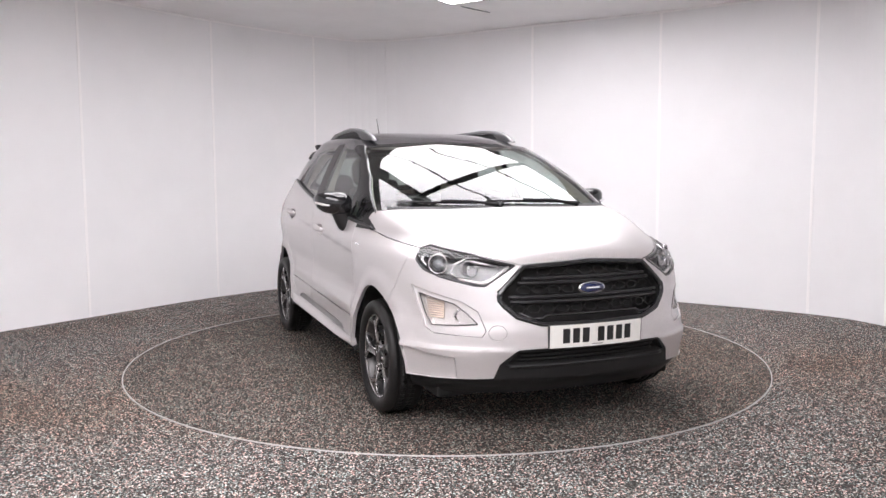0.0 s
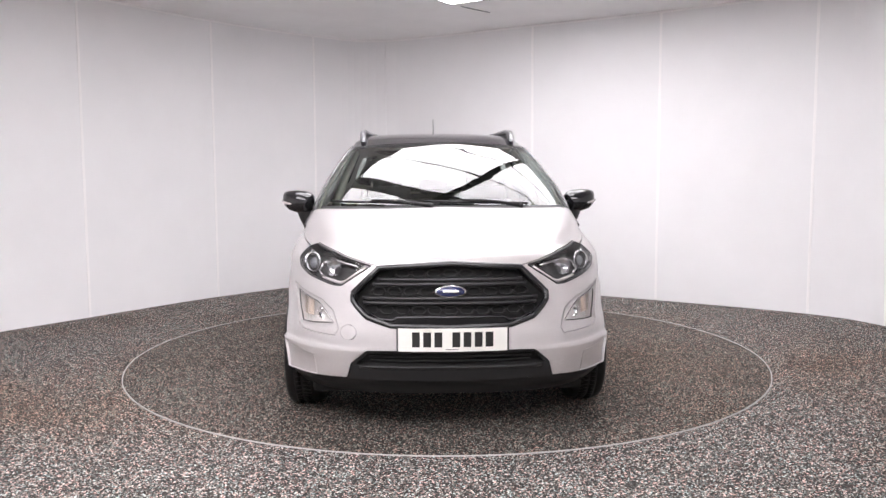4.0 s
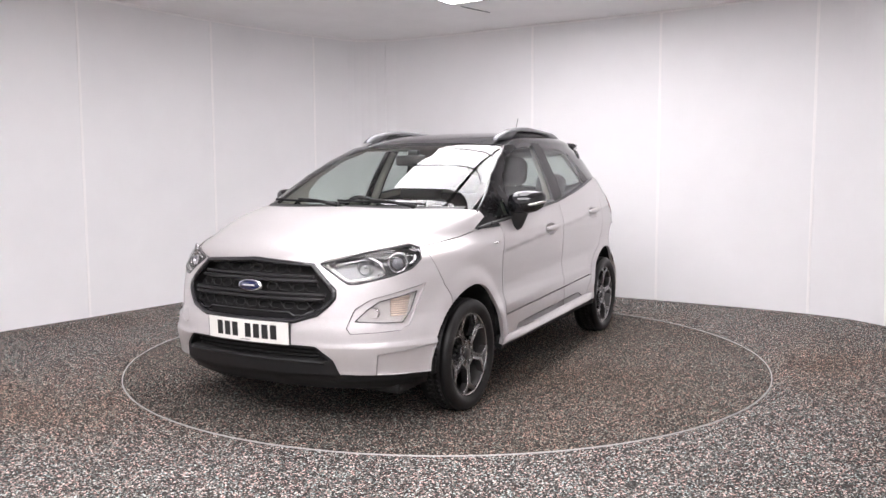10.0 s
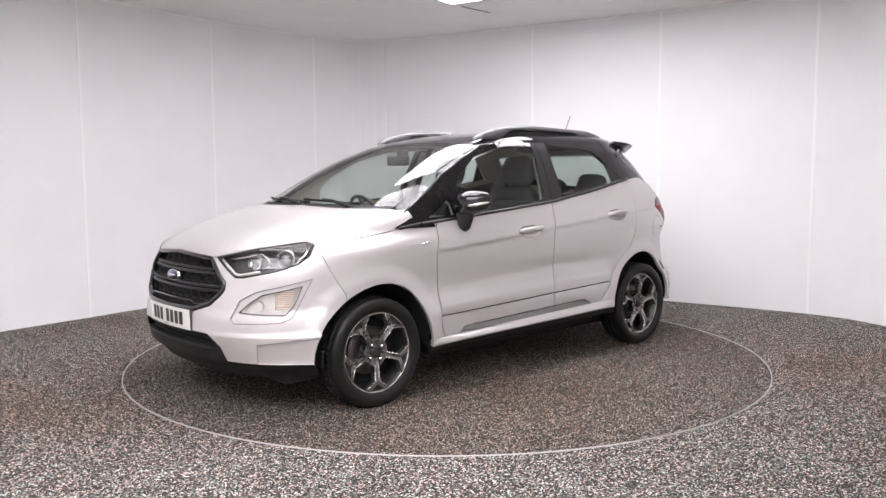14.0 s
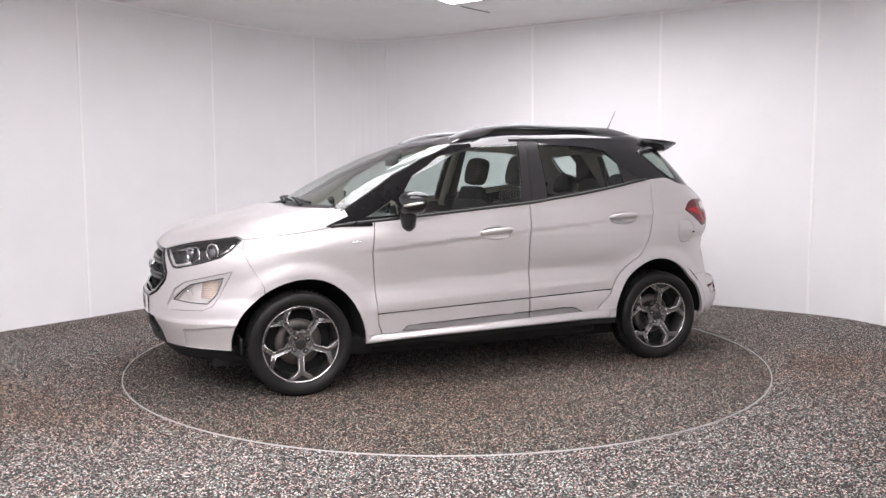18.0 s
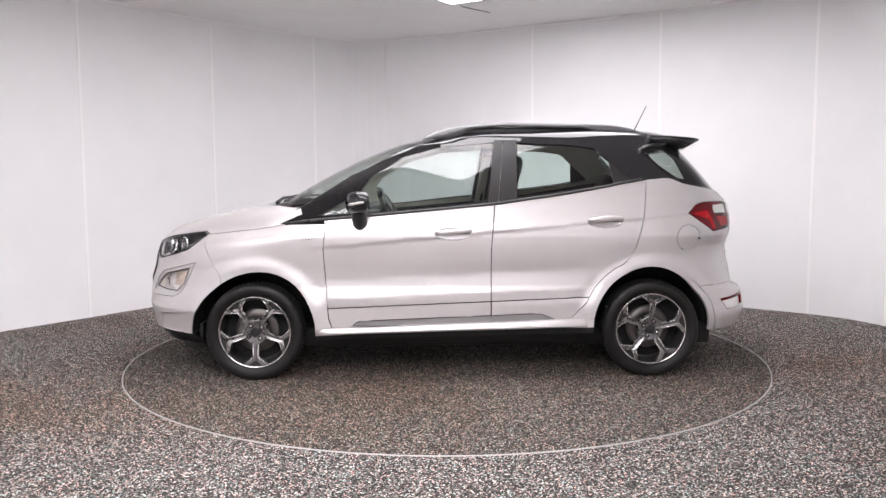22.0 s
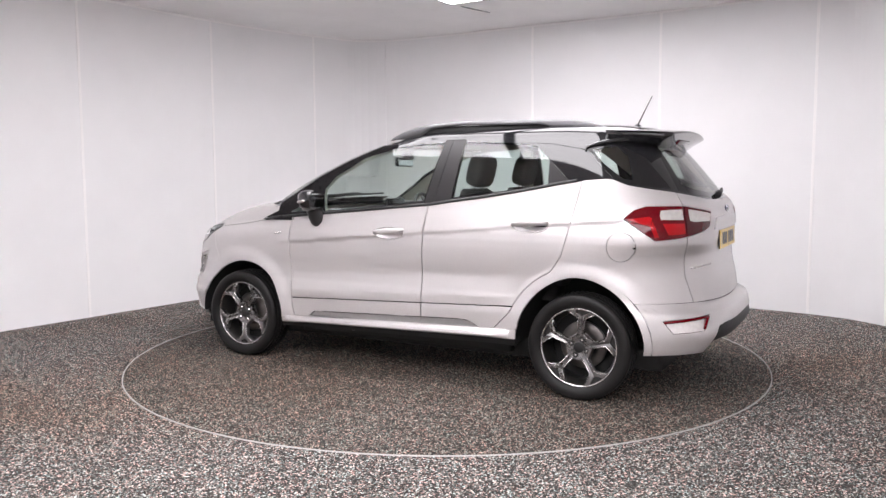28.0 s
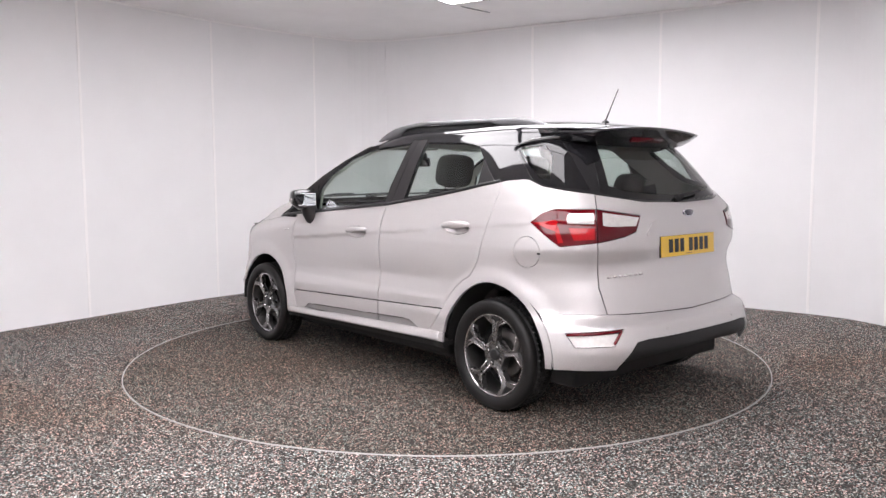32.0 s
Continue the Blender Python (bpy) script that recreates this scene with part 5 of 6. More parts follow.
# ---- rear lamps and fittings ----
def build_rear():
    for sd in (1, -1):
        lamp = panel("tail_lamp", LOW, P["tail_lamp"], M_REDLENS, car, "red wraparound tail lamp with clear insert", gap=0.0015, lift=0.004, flange=0.02, side=sd)
        gate = panel("tailgate_lamp", LOW, P["tail_gate_lamp"], M_DKRED, car, "dark red tailgate lamp with clear insert", gap=0.0015, lift=0.004, flange=0.02, side=sd)
        bm = flat_grid([-1.905 + 0.0129 * k for k in range(12)], [1.036 + 0.0112 * k for k in range(6)])
        inn, out = clip(bm, list(bm.faces), [(-1.755, 1.052), (-1.772, 1.088), (-1.905, 1.094), (-1.905, 1.036), (-1.765, 1.038)])
        panel("reversing_insert", LOW, inn, M_CLEAR, lamp, "clear reversing light insert", gap=0, lift=0.007, flange=0.004, side=sd)
        bm.free()
        bm = flat_grid([-2.18 + 0.0152 * k for k in range(16)], [1.022 + 0.0105 * k for k in range(8)])
        inn, out = clip(bm, list(bm.faces), [(-1.945, 1.094), (-2.175, 1.066), (-2.150, 1.024), (-1.985, 1.024), (-1.945, 1.032)])
        panel("clear_insert", LOW, inn, M_CLEAR, gate, "clear lamp insert", gap=0, lift=0.007, flange=0.004, side=sd)
        bm.free()
        bm = flat_grid([-1.905 + 0.016 * k for k in range(10)], [0.955 + 0.0125 * k for k in range(6)])
        inn, out = clip(bm, list(bm.faces), [(-1.905, 1.022), (-1.77, 1.022), (-1.80, 0.955), (-1.905, 0.960)])
        panel("brake_light_cell", LOW, inn, M_BRIGHTRED, lamp, "brighter red brake light cell", gap=0, lift=0.006, flange=0.003, side=sd)
        bm.free()
        bm = flat_grid([-1.75 + 0.012 * k for k in range(16)], [0.935 + 0.0125 * k for k in range(12)])
        inn, out = clip(bm, list(bm.faces), [(-1.575, 1.040), (-1.70, 1.055), (-1.715, 1.045), (-1.70, 1.0)])
        inn2, out = clip(bm, list(bm.faces), [(-1.70, 1.0), (-1.715, 1.03), (-1.745, 0.945), (-1.72, 0.94)])
        panel("light_blade", LOW, inn + inn2, M_BRIGHTRED, lamp, "brighter red light blade", gap=0, lift=0.006, flange=0.002, side=sd)
        bm.free()
        ref = panel("rear_reflector", LOW, P["reflector"], M_CLEAR, car, "rear fog reflector in the bumper", gap=0.002, lift=-0.012, flange=-0.012, side=sd)
        for a, b in (((-1.768, 0.480), (-2.040, 0.503)), ((-2.040, 0.503), (-2.0, 0.438))):
            bm = bmesh.new()
            tube(bm, [on_skin(LOW, a[0] + (b[0] - a[0]) * k / 5, a[1] + (b[1] - a[1]) * k / 5, -0.006, sd) for k in range(6)], 0.0085, 6)
            part("red_strip", bm, M_REDLENS, ref, "red reflector strip")
        # parking sensors
        for s, z in ((-2.005, 0.518), (-2.33, 0.49)):
            bm = bmesh.new()
            orb(bm, on_skin(LOW, s, z, -0.001, sd), 0.010, 12, 0.35, skin_normal(LOW, s, z) * Vector((1, sd, 1)))
            part("parking_sensor", bm, M_PAINT, car, "silver parking sensor")
    bm = bmesh.new()
    m = Matrix.Translation(on_skin(LOW, REAR_END, 1.080, 0.003)) @ Matrix.Rotation(radians(8), 4, "Y")
    rows = []
    for sc, dx in ((1.0, 0.006), (1.0, -0.004), (0.9, -0.007), (0.0, -0.008)):
        rows.append([bm.verts.new(m @ Vector((dx, 0.046 * sc * math.cos(t * math.tau / 32), 0.019 * sc * math.sin(t * math.tau / 32)))) for t in range(32)])
    for p, q in zip(rows, rows[1:]):
        for t in range(32):
            bm.faces.new((p[t], p[(t + 1) % 32], q[(t + 1) % 32], q[t]))
    bmesh.ops.remove_doubles(bm, verts=bm.verts, dist=1e-5)
    bmesh.ops.recalc_face_normals(bm, faces=bm.faces)
    part("rear_badge", bm, M_BLUE, TAILGATE, "dark blue oval badge")
    bm = bmesh.new()
    tube(bm, [m @ Vector((-0.005, 0.045 * math.cos(t * math.tau / 32), 0.0185 * math.sin(t * math.tau / 32))) for t in range(33)], 0.0028, 6, False)
    part("badge_rim", bm, M_CHROME, TAILGATE, "chrome badge rim")
    for sg, nm in ((1, "model_script"),):
        for k in range(7):
            s = -1.985 - 0.034 * k
            bm = bmesh.new()
            tube(bm, [on_skin(LOW, s, 0.763 + 0.0015 * k, 0.001, 1), on_skin(LOW, s - 0.024, 0.765 + 0.0015 * k, 0.001, 1)], 0.0075, 6, True, 0.8)
            part(nm, bm, M_CLEAR, TAILGATE, "plain bright script bar")
    # spoiler: a thick wing with a slanting rear face
    bm = bmesh.new()
    n = 22
    rows = []
    for k in range(n + 1):
        u = -1 + 2 * k / n
        y = 0.562 * u
        tip = -1.704 + 0.030 * abs(u) ** 2.5
        root = -1.34 + 0.03 * abs(u) ** 2
        zt = 1.569 - 0.024 * abs(u) ** 2.0
        e = abs(u) ** 3
        rows.append([bm.verts.new(q) for q in ((root, y, zt + 0.004), (0.5 * (root + tip), y * 0.96, zt - 0.003), (tip + 0.03, y * 0.86, zt - 0.013), (tip + 0.006, y * 0.85, zt - 0.018), (tip, y * 0.845, zt - 0.024), (tip + 0.006, y * 0.84, zt - 0.031),
                                               (tip + 0.055, y * 0.84, zt - 0.068 + 0.010 * e), (tip + 0.098, y * 0.84, zt - 0.126 + 0.045 * e), (tip + 0.14, y * 0.87, zt - 0.125 + 0.050 * e), (root - 0.02, y * 0.98, zt - 0.05))])
    m_ = len(rows[0])
    for p, q in zip(rows, rows[1:]):
        for i in range(m_):
            bm.faces.new((p[i], p[(i + 1) % m_], q[(i + 1) % m_], q[i]))
    bm.faces.new(rows[0])
    bm.faces.new(rows[-1][::-1])
    bmesh.ops.recalc_face_normals(bm, faces=bm.faces)
    sp = part("spoiler", bm, M_BLACK, car, "gloss black roof spoiler")
    bm = bmesh.new()
    box(bm, -0.006, 0.004, -0.15, 0.15, -0.016, 0.016, 0.003, Matrix.Translation((-1.637, 0, 1.484)) @ Matrix.Rotation(radians(-36.5), 4, "Y"))
    part("high_brake_light", bm, M_DKRED, sp, "dark red high brake light")
    for sd in (1, -1):
        bm = bmesh.new()
        pts = [on_skin(UPP, s, z, 0.006, sd) for s, z in ((-1.36, 1.425), (-1.375, 1.448), (-1.5, 1.470), (-1.7, 1.490), (-1.85, 1.498))]
        tube(bm, pts, [0.004, 0.009, 0.015, 0.019, 0.021], 8)
        part("spoiler_fin", bm, M_BLACK, sp, "gloss black spoiler fin")
    # rear wiper
    bm = bmesh.new()
    pts = [on_skin(UPP, s, z, 0.022, -1) for s, z in ((UR + 0.02, 1.158), (-2.33, 1.168), (-2.22, 1.182))]
    tube(bm, [on_skin(UPP, UR + 0.02, 1.150, 0.012, 1)] + pts, [0.022, 0.018, 0.013, 0.009], 8, True, 0.8)
    part("rear_wiper", bm, M_PLASTIC, car, "black rear wiper arm")


M_BRIGHTRED = plain("bright_red_lens", (0.40, 0.004, 0.008), 0.1, spec=0.3, coat=0.1, vary=0.1, scale=90)
build_rear()


# ---- roof rails, aerial, mirrors, handles, wipers ----
def build_rails():
    """Rails with solid tapering feet and a dark slot below the middle."""
    top = [(0.19, 1.520), (0.165, 1.538), (0.09, 1.566), (0.015, 1.586), (-0.06, 1.600), (-0.137, 1.609), (-0.25, 1.618), (-0.36, 1.6225), (-0.52, 1.620), (-0.69, 1.6165), (-0.87, 1.6155), (-1.04, 1.613), (-1.09, 1.608), (-1.145, 1.599), (-1.20, 1.588), (-1.247, 1.574), (-1.29, 1.560), (-1.332, 1.545), (-1.375, 1.530)]

    top = [(x, z + 0.012) for x, z in top]

    def rail_y(x):
        return 0.535 - 0.015 * ramp(0.0, 0.2, x) - 0.085 * ramp(-0.3, -1.3, x)

    for sd in (1, -1):
        bm = bmesh.new()
        rows = []
        for i, (x, z) in enumerate(top):
            slot = ramp(-0.02, -0.13, x) * ramp(-1.08, -0.96, x)
            base = 1.530 + 0.025 * ramp(0.1, -0.3, x) * ramp(-1.35, -1.1, x)
            low = min(z - 0.006, base + (z - 0.026 - base) * slot)
            y, w = rail_y(x) * sd, 0.017
            rows.append([bm.verts.new((x, y + a * w, q)) for a, q in ((-1, low), (-0.95, z - 0.009), (-0.55, z), (0.45, z), (0.95, z - 0.010), (1.1, low))])
        for p, q in zip(rows, rows[1:]):
            for i in range(6):
                bm.faces.new((p[i], p[(i + 1) % 6], q[(i + 1) % 6], q[i]))
        bm.faces.new(rows[0])
        bm.faces.new(rows[-1][::-1])
        bmesh.ops.recalc_face_normals(bm, faces=bm.faces)
        r = part("roof_rail", bm, M_RAIL, car, "satin grey roof rail")
        # black filler for the slot, so that the gap below the rail reads as shaded
        bm = bmesh.new()
        rows = []
        for k in range(13):
            x = 0.0 - 1.04 * k / 12
            y = rail_y(x) * sd
            rows.append([bm.verts.new((x, y + a, z)) for a, z in ((-0.009, 1.54), (-0.009, 1.604), (0.009, 1.604), (0.009, 1.54))])
        for p, q in zip(rows, rows[1:]):
            for i in range(4):
                bm.faces.new((p[i], p[(i + 1) % 4], q[(i + 1) % 4], q[i]))
        bm.faces.new(rows[0])
        bm.faces.new(rows[-1][::-1])
        bmesh.ops.recalc_face_normals(bm, faces=bm.faces)
        part("rail_slot", bm, M_PLASTIC, r, "dark strip standing in for the shaded slot below the rail")


M_RAIL = plain("satin_grey_rail", (0.15, 0.149, 0.156), 0.38, metal=0.4, vary=0.08)
build_rails()


def build_aerial():
    bm = bmesh.new()
    orb(bm, Vector((-1.35, 0.01, 1.588)), 0.026, 18, 0.9, Vector((0.2, 0, 1)))
    a = part("aerial", bm, M_SATIN, car, "black roof aerial base")
    bm = bmesh.new()
    tube(bm, [(-1.352, 0.01, 1.605), (-1.40, 0.01, 1.703), (-1.441, 0.01, 1.785)], [0.005, 0.003, 0.0027], 8)
    part("aerial_rod", bm, M_SATIN, a, "thin black aerial rod")


build_aerial()


def build_mirrors():
    for sd in (1, -1):
        # housing: lofted rounded shell, outer end slimmer
        bm = bmesh.new()
        rows = []
        for y, zc, hz, xc, hx in ((0.815, 1.118, 0.030, 0.595, 0.040), (0.83, 1.118, 0.048, 0.595, 0.060), (0.87, 1.120, 0.058, 0.590, 0.078), (0.93, 1.124, 0.060, 0.580, 0.082),
                                  (0.98, 1.130, 0.052, 0.566, 0.072), (1.012, 1.138, 0.038, 0.550, 0.052), (1.026, 1.142, 0.014, 0.535, 0.022)):
            ring = []
            for k in range(18):
                a = k * math.tau / 18
                cx, sz = math.cos(a), math.sin(a)
                px = math.copysign(abs(cx) ** 0.75, cx)
                pz = math.copysign(abs(sz) ** 0.8, sz)
                ring.append(bm.verts.new((xc + 1.12 * hx * (px if px > 0 else 0.55 * px), sd * y, zc + 1.22 * hz * pz)))
            rows.append(ring)
        for p, q in zip(rows, rows[1:]):
            for k in range(18):
                bm.faces.new((p[k], p[(k + 1) % 18], q[(k + 1) % 18], q[k]))
        bm.faces.new(rows[0])
        bm.faces.new(rows[-1][::-1])
        bmesh.ops.recalc_face_normals(bm, faces=bm.faces)
        mi = part("door_mirror", bm, M_BLACK, car, "gloss black door mirror")
        bm = bmesh.new()
        tube(bm, [(0.585, sd * 0.825, 0.960), (0.587, sd * 0.838, 0.985), (0.590, sd * 0.856, 1.03), (0.592, sd * 0.868, 1.06), (0.590, sd * 0.880, 1.095)], [0.030, 0.046, 0.050, 0.050, 0.054], 12, True, 1.2)
        part("mirror_arm", bm, M_SATIN, mi, "black mirror arm")
        bm = bmesh.new()
        pts = [(0.655, sd * 0.93, 1.108), (0.645, sd * 0.965, 1.111), (0.625, sd * 0.995, 1.116), (0.585, sd * 1.019, 1.124), (0.55, sd * 1.026, 1.128)]
        tube(bm, pts, [0.006, 0.010, 0.011, 0.010, 0.006], 8, True, 0.9)
        part("indicator", bm, M_CLEAR, mi, "clear indicator strip")
        bm = bmesh.new()
        box(bm, 0.528, 0.535, min(sd * 0.845, sd * 0.985), max(sd * 0.845, sd * 0.985), 1.078, 1.168, 0.003)
        part("mirror_glass", bm, M_MIRROR, mi, "mirror glass", smooth=False)
        # door handles
        for door, x0, x1, z0, z1 in ((FRONT_DOORS, 0.116, -0.108, 0.924, 0.940), (REAR_DOORS, -0.846, -1.070, 0.998, 1.010)):
            d = door[0 if sd == 1 else 1]
            bm = bmesh.new()
            pts, rr = [], []
            for k in range(9):
                u = k / 8
                x, z = x0 + (x1 - x0) * u, z0 + (z1 - z0) * u
                p = on_skin(LOW, at_x(LOW, x, z), z, 0.004 + 0.022 * math.sin(math.pi * u) ** 0.6, sd)
                pts.append(p)
                rr.append(0.008 + 0.006 * math.sin(math.pi * u) ** 0.7)
            tube(bm, pts, rr, 12, True, 1.45)
            h = part("door_handle", bm, M_PAINT, d, "silver door handle")
            cx, cz = HANDLES["front" if door is FRONT_DOORS else "rear"]
            bm = bmesh.new()
            rows = []
            for sc, dp in ((1.015, 0.0005), (0.98, 0.0012), (0.93, -0.003), (0.84, -0.014), (0.55, -0.024), (0.0, -0.028)):
                rows.append([bm.verts.new(on_skin(LOW, cx + 0.1083 * sc * math.cos(t * math.tau / 28), cz + 0.038 * sc * math.sin(t * math.tau / 28), dp, sd)) for t in range(28)])
            for p, q in zip(rows, rows[1:]):
                for t in range(28):
                    bm.faces.new((p[t], p[(t + 1) % 28], q[(t + 1) % 28], q[t]))
            bmesh.ops.remove_doubles(bm, verts=bm.verts, dist=1e-5)
            bmesh.ops.recalc_face_normals(bm, faces=bm.faces)
            part("handle_cup", bm, M_PAINT, d, "dished silver handle cup")
        # waist moulding
        bm = bmesh.new()
        pts = []
        for (s0, z0), (s1, z1) in zip(BELT[:8], BELT[1:9]):
            pts += [on_skin(LOW, s0 + (s1 - s0) * k / 4, z0 + (z1 - z0) * k / 4 + 0.004, 0.001, sd) for k in range(4)]
        tube(bm, pts, 0.009, 8, True, 1.1)
        part("waist_moulding", bm, M_SATIN, car, "black waist moulding below the windows")
        # small bar badge on the wing
        for k in range(3):
            bm = bmesh.new()
            s = 0.955 - 0.024 * k
            tube(bm, [on_skin(LOW, s, 0.895 + 0.002 * k, 0.001, sd), on_skin(LOW, s - 0.0225, 0.896 + 0.002 * k, 0.001, sd)], 0.006, 6, True, 0.8)
            part("wing_badge", bm, M_CHROME, car, "small plain chrome wing badge bar")
    bm = bmesh.new()
    c = on_skin(LOW, -1.612, 0.885, 0.002, 1)
    box(bm, c.x - 0.008, c.x + 0.010, c.y - 0.004, c.y + 0.003, c.z - 0.006, c.z + 0.004, 0.002)
    part("fuel_flap_tab", bm, M_DARK, car, "dark finger notch")


M_MIRROR = plain("mirror_silver", (0.75, 0.78, 0.80), 0.02, metal=1.0, vary=0.01)
build_mirrors()


def build_wipers():
    for y0, y1 in ((0.50, -0.12), (-0.02, -0.66)):
        bm = bmesh.new()
        pts = []
        for k in range(9):
            y = y0 + (y1 - y0) * k / 8
            z = 1.112 + 0.016 * (k / 8)
            s = at_y(UPP, max(abs(y), 1e-4), z)
            pts.append(on_skin(UPP, s, z, 0.012, 1 if y >= 0 else -1))
        tube(bm, pts, 0.0075, 6)
        w = part("wiper_blade", bm, M_PLASTIC, car, "black windscreen wiper blade")
        bm = bmesh.new()
        a = pts[1] + Vector((0.05, 0.03, -0.012))
        tube(bm, [a, 0.5 * (a + pts[5]) + Vector((0.02, 0, 0.016)), pts[5] + Vector((0.0, 0, 0.012))], [0.012, 0.009, 0.007], 8)
        part("wiper_arm", bm, M_PLASTIC, w, "black wiper arm")
        bm = bmesh.new()
        orb(bm, a, 0.016, 12)
        part("wiper_pivot", bm, M_PLASTIC, w, "black wiper pivot")
    # scuttle panel below the screen
    bm = bmesh.new()
    rows = []
    for k in range(-16, 17):
        y = 0.045 * k
        zf = 1.094 - 0.010 * (abs(y) / 0.72) ** 2
        zb = 1.108
        pf = on_skin(LOW, at_y(LOW, max(abs(y), 1e-4), zf), zf, -0.012)
        pb = on_skin(UPP, at_y(UPP, max(abs(y), 1e-4), zb), zb, 0.004)
        rows.append([bm.verts.new((q.x, y, q.z)) for q in (pf, 0.5 * (pf + pb) + Vector((0, 0, -0.004)), pb)])
    for p, q in zip(rows, rows[1:]):
        for i in range(2):
            bm.faces.new((p[i], p[i + 1], q[i + 1], q[i]))
    bmesh.ops.recalc_face_normals(bm, faces=bm.faces)
    part("scuttle", bm, M_PLASTIC, car, "black plastic scuttle panel")


build_wipers()


# ---- interior ----
def cushion(bm, x0, x1, y0, y1, z0, z1, m, k=0.55):
    """A padded block with well-rounded edges."""
    r = bmesh.ops.create_uvsphere(bm, u_segments=20, v_segments=14, radius=1.0)
    for v in r["verts"]:
        c = [math.copysign(abs(w) ** k, w) for w in v.co]
        v.co = m @ Vector((0.5 * (x0 + x1) + 0.5 * (x1 - x0) * c[0], 0.5 * (y0 + y1) + 0.5 * (y1 - y0) * c[1], 0.5 * (z0 + z1) + 0.5 * (z1 - z0) * c[2]))


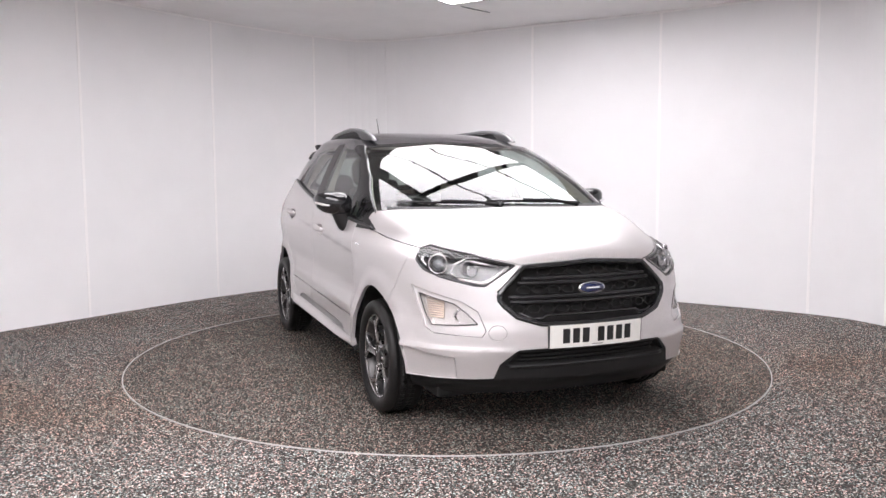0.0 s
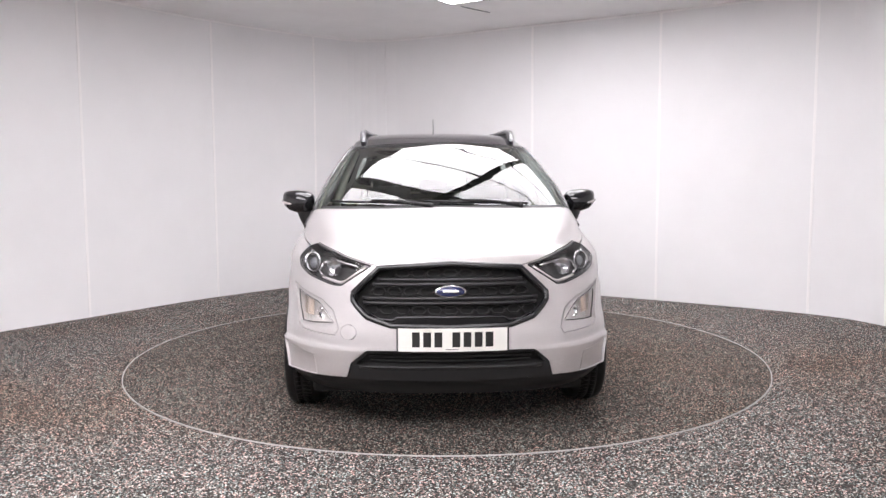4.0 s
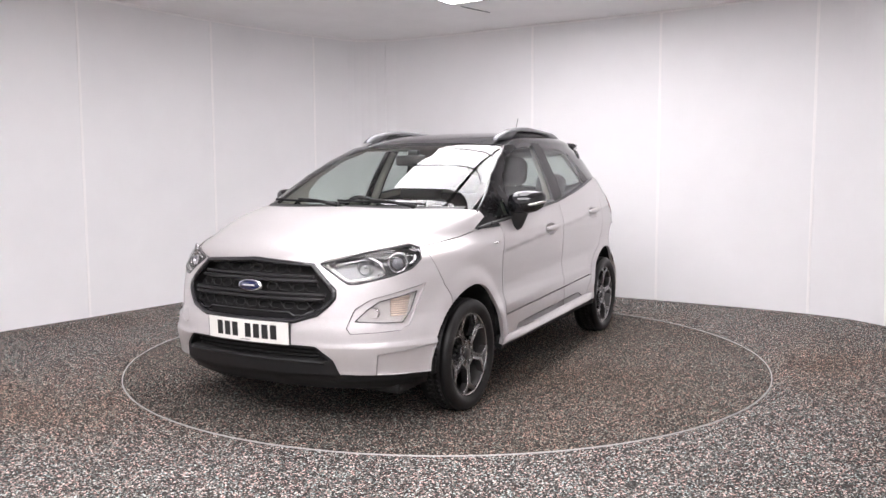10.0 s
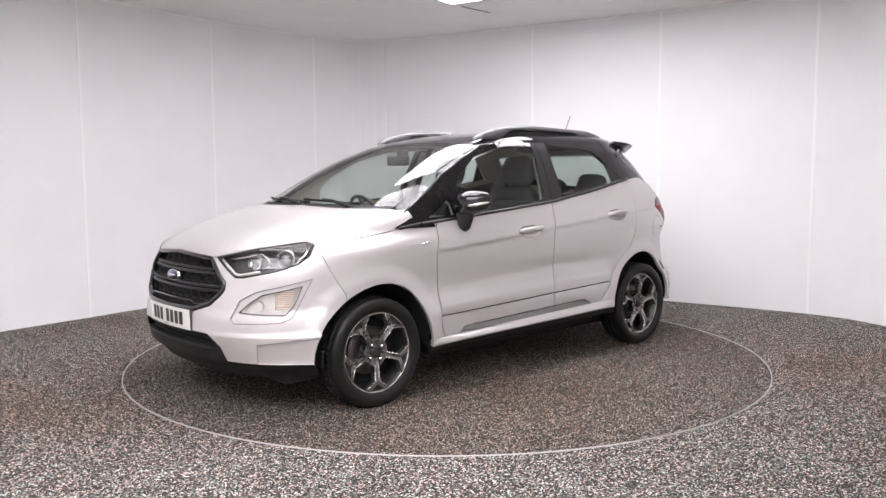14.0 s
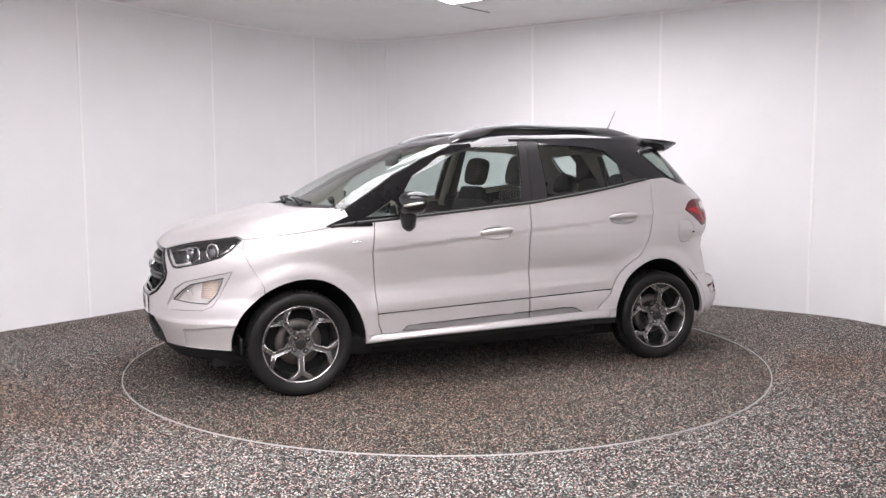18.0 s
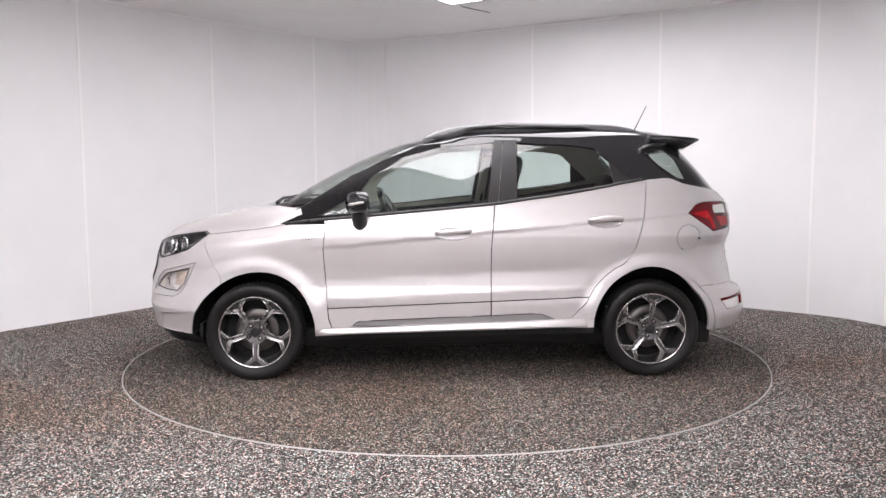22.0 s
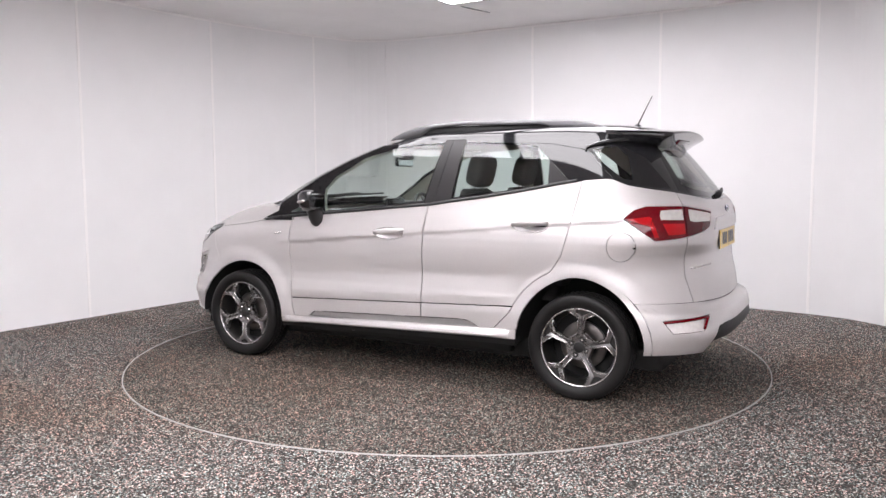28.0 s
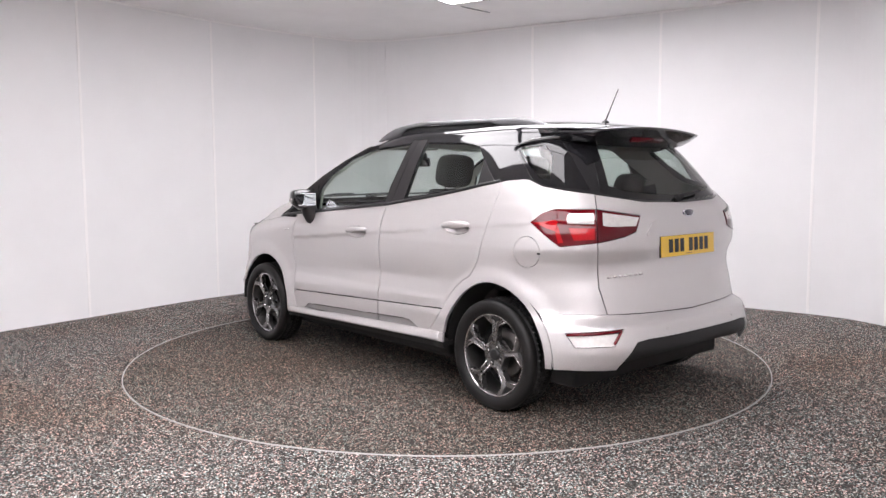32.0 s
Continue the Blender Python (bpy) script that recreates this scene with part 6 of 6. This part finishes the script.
def build_interior():
    # dashboard with binnacle
    bm = bmesh.new()
    box(bm, 0.50, 1.02, -0.72, 0.72, 0.80, 1.035, 0.04)
    d = part("dashboard", bm, M_DASH, car, "dark soft-touch dashboard")
    bm = bmesh.new()
    box(bm, 0.46, 0.72, -0.52, -0.22, 0.98, 1.085, 0.03)
    part("binnacle", bm, M_DASH, d, "instrument binnacle")
    bm = bmesh.new()
    box(bm, 0.47, 0.50, -0.10, 0.14, 0.98, 1.12, 0.008)
    part("screen", bm, M_BLACK, d, "black centre display")
    # steering wheel, driver on the car's right-hand side
    c, ax = Vector((0.40, -0.37, 0.985)), Vector((-0.85, 0, 0.5))
    bm = bmesh.new()
    hoop(bm, c, ax, 0.180, 0.0145, 40)
    sw = part("steering_wheel", bm, M_SATIN, car, "dark steering wheel")
    bm = bmesh.new()
    orb(bm, c, 0.062, 16, 0.45, ax)
    part("wheel_boss", bm, M_DASH, sw, "steering wheel boss")
    for a in (0, math.pi, -math.pi / 2):
        q = Vector((0, 0, 1)).rotation_difference(ax.normalized()).to_matrix()
        bm = bmesh.new()
        v = q @ Vector((math.sin(a) * 0.0 + math.cos(a + math.pi / 2) * 0.178, math.sin(a + math.pi / 2) * 0.178, 0))
        tube(bm, [c, c + v], 0.012, 8)
        part("wheel_spoke", bm, M_SATIN, sw)
    # seats
    for x, y, w, back in ((-0.12, 0.37, 0.25, 14), (-0.12, -0.37, 0.25, 14)):
        st = new("front_seat")
        st.parent = car
        tagged(st, "charcoal cloth front seat with headrest")
        bm = bmesh.new()
        box(bm, x - 0.10, x + 0.42, y - w, y + w, 0.50, 0.64, 0.05)
        part("seat", bm, M_CLOTH, st)
        m = Matrix.Translation((x - 0.12, y, 0.62)) @ Matrix.Rotation(radians(-back), 4, "Y")
        bm = bmesh.new()
        box(bm, -0.06, 0.06, -0.235, 0.235, 0.0, 0.50, 0.05, m)
        box(bm, -0.055, 0.05, -0.18, 0.18, 0.46, 0.60, 0.05, m)
        part("backrest", bm, M_CLOTH, st)
        bm = bmesh.new()
        cushion(bm, -0.06, 0.06, -0.140, 0.140, 0.61, 0.825, m)
        part("headrest", bm, M_CLOTH, st, "padded headrest")
        for dy in (-0.06, 0.06):
            bm = bmesh.new()
            tube(bm, [m @ Vector((0, dy, 0.56)), m @ Vector((0, dy, 0.66))], 0.006, 8)
            part("headrest_post", bm, M_CHROME, st, "chrome headrest post")
    rs = new("rear_seat")
    rs.parent = car
    tagged(rs, "charcoal cloth rear bench with three headrests")
    bm = bmesh.new()
    box(bm, -1.05, -0.55, -0.64, 0.64, 0.52, 0.66, 0.05)
    part("seat", bm, M_CLOTH, rs)
    m = Matrix.Translation((-1.02, 0, 0.62)) @ Matrix.Rotation(radians(-20), 4, "Y")
    bm = bmesh.new()
    box(bm, -0.06, 0.06, -0.64, 0.64, 0.0, 0.54, 0.05, m)
    part("backrest", bm, M_CLOTH, rs)
    for y in (-0.40, 0.0, 0.40):
        bm = bmesh.new()
        cushion(bm, -0.05, 0.055, y - 0.125, y + 0.125, 0.54, 0.71 if y else 0.67, m)
        part("headrest", bm, M_CLOTH, rs, "low rear headrest")
    # parcel shelf, central mirror, sun visors
    bm = bmesh.new()
    box(bm, -1.66, -1.20, -0.58, 0.58, 1.02, 1.045, 0.01)
    part("parcel_shelf", bm, M_DASH, car, "dark parcel shelf")
    bm = bmesh.new()
    box(bm, 0.40, 0.43, -0.115, 0.115, 1.355, 1.425, 0.014)
    mi = part("interior_mirror", bm, M_SATIN, car, "dark rear-view mirror")
    bm = bmesh.new()
    box(bm, 0.396, 0.3995, -0.105, 0.105, 1.362, 1.418, 0.0)
    part("mirror_glass", bm, M_MIRROR, mi, "mirror glass", smooth=False)
    bm = bmesh.new()
    box(bm, 0.345, 0.405, -0.035, 0.035, 1.405, 1.462, 0.014)
    part("mirror_stem", bm, M_SATIN, mi, "dark sensor housing")
    for sd in (1, -1):
        bm = bmesh.new()
        box(bm, 0.02, 0.20, min(sd * 0.14, sd * 0.50), max(sd * 0.14, sd * 0.50), 1.468, 1.482, 0.005, None)
        part("sun_visor", bm, M_BEIGE, car, "pale sun visor")
        # inner centre pillar
        bm = bmesh.new()
        tube(bm, [(-0.27, sd * 0.765, 1.05), (-0.30, sd * 0.70, 1.25), (-0.335, sd * 0.60, 1.47)], [0.045, 0.040, 0.035], 10, True, 0.7)
        part("inner_pillar", bm, M_BEIGE, car, "pale inner pillar trim")
        bm = bmesh.new()
        tube(bm, [(-0.285, sd * 0.735, 1.05), (-0.31, sd * 0.67, 1.30), (-0.32, sd * 0.64, 1.38)], 0.012, 8, True, 0.4)
        part("seat_belt", bm, M_CLOTH, car, "black seat belt")


build_interior()


def motions():
    rows = [(t, car_pose(t)) for t in range(0, 33)]
    walk(car, rows)
    walk(turntable, [(t, pose(0, 0, 0, 0, 0, -90 - turn_at(t))) for t in range(0, 33)])


motions()
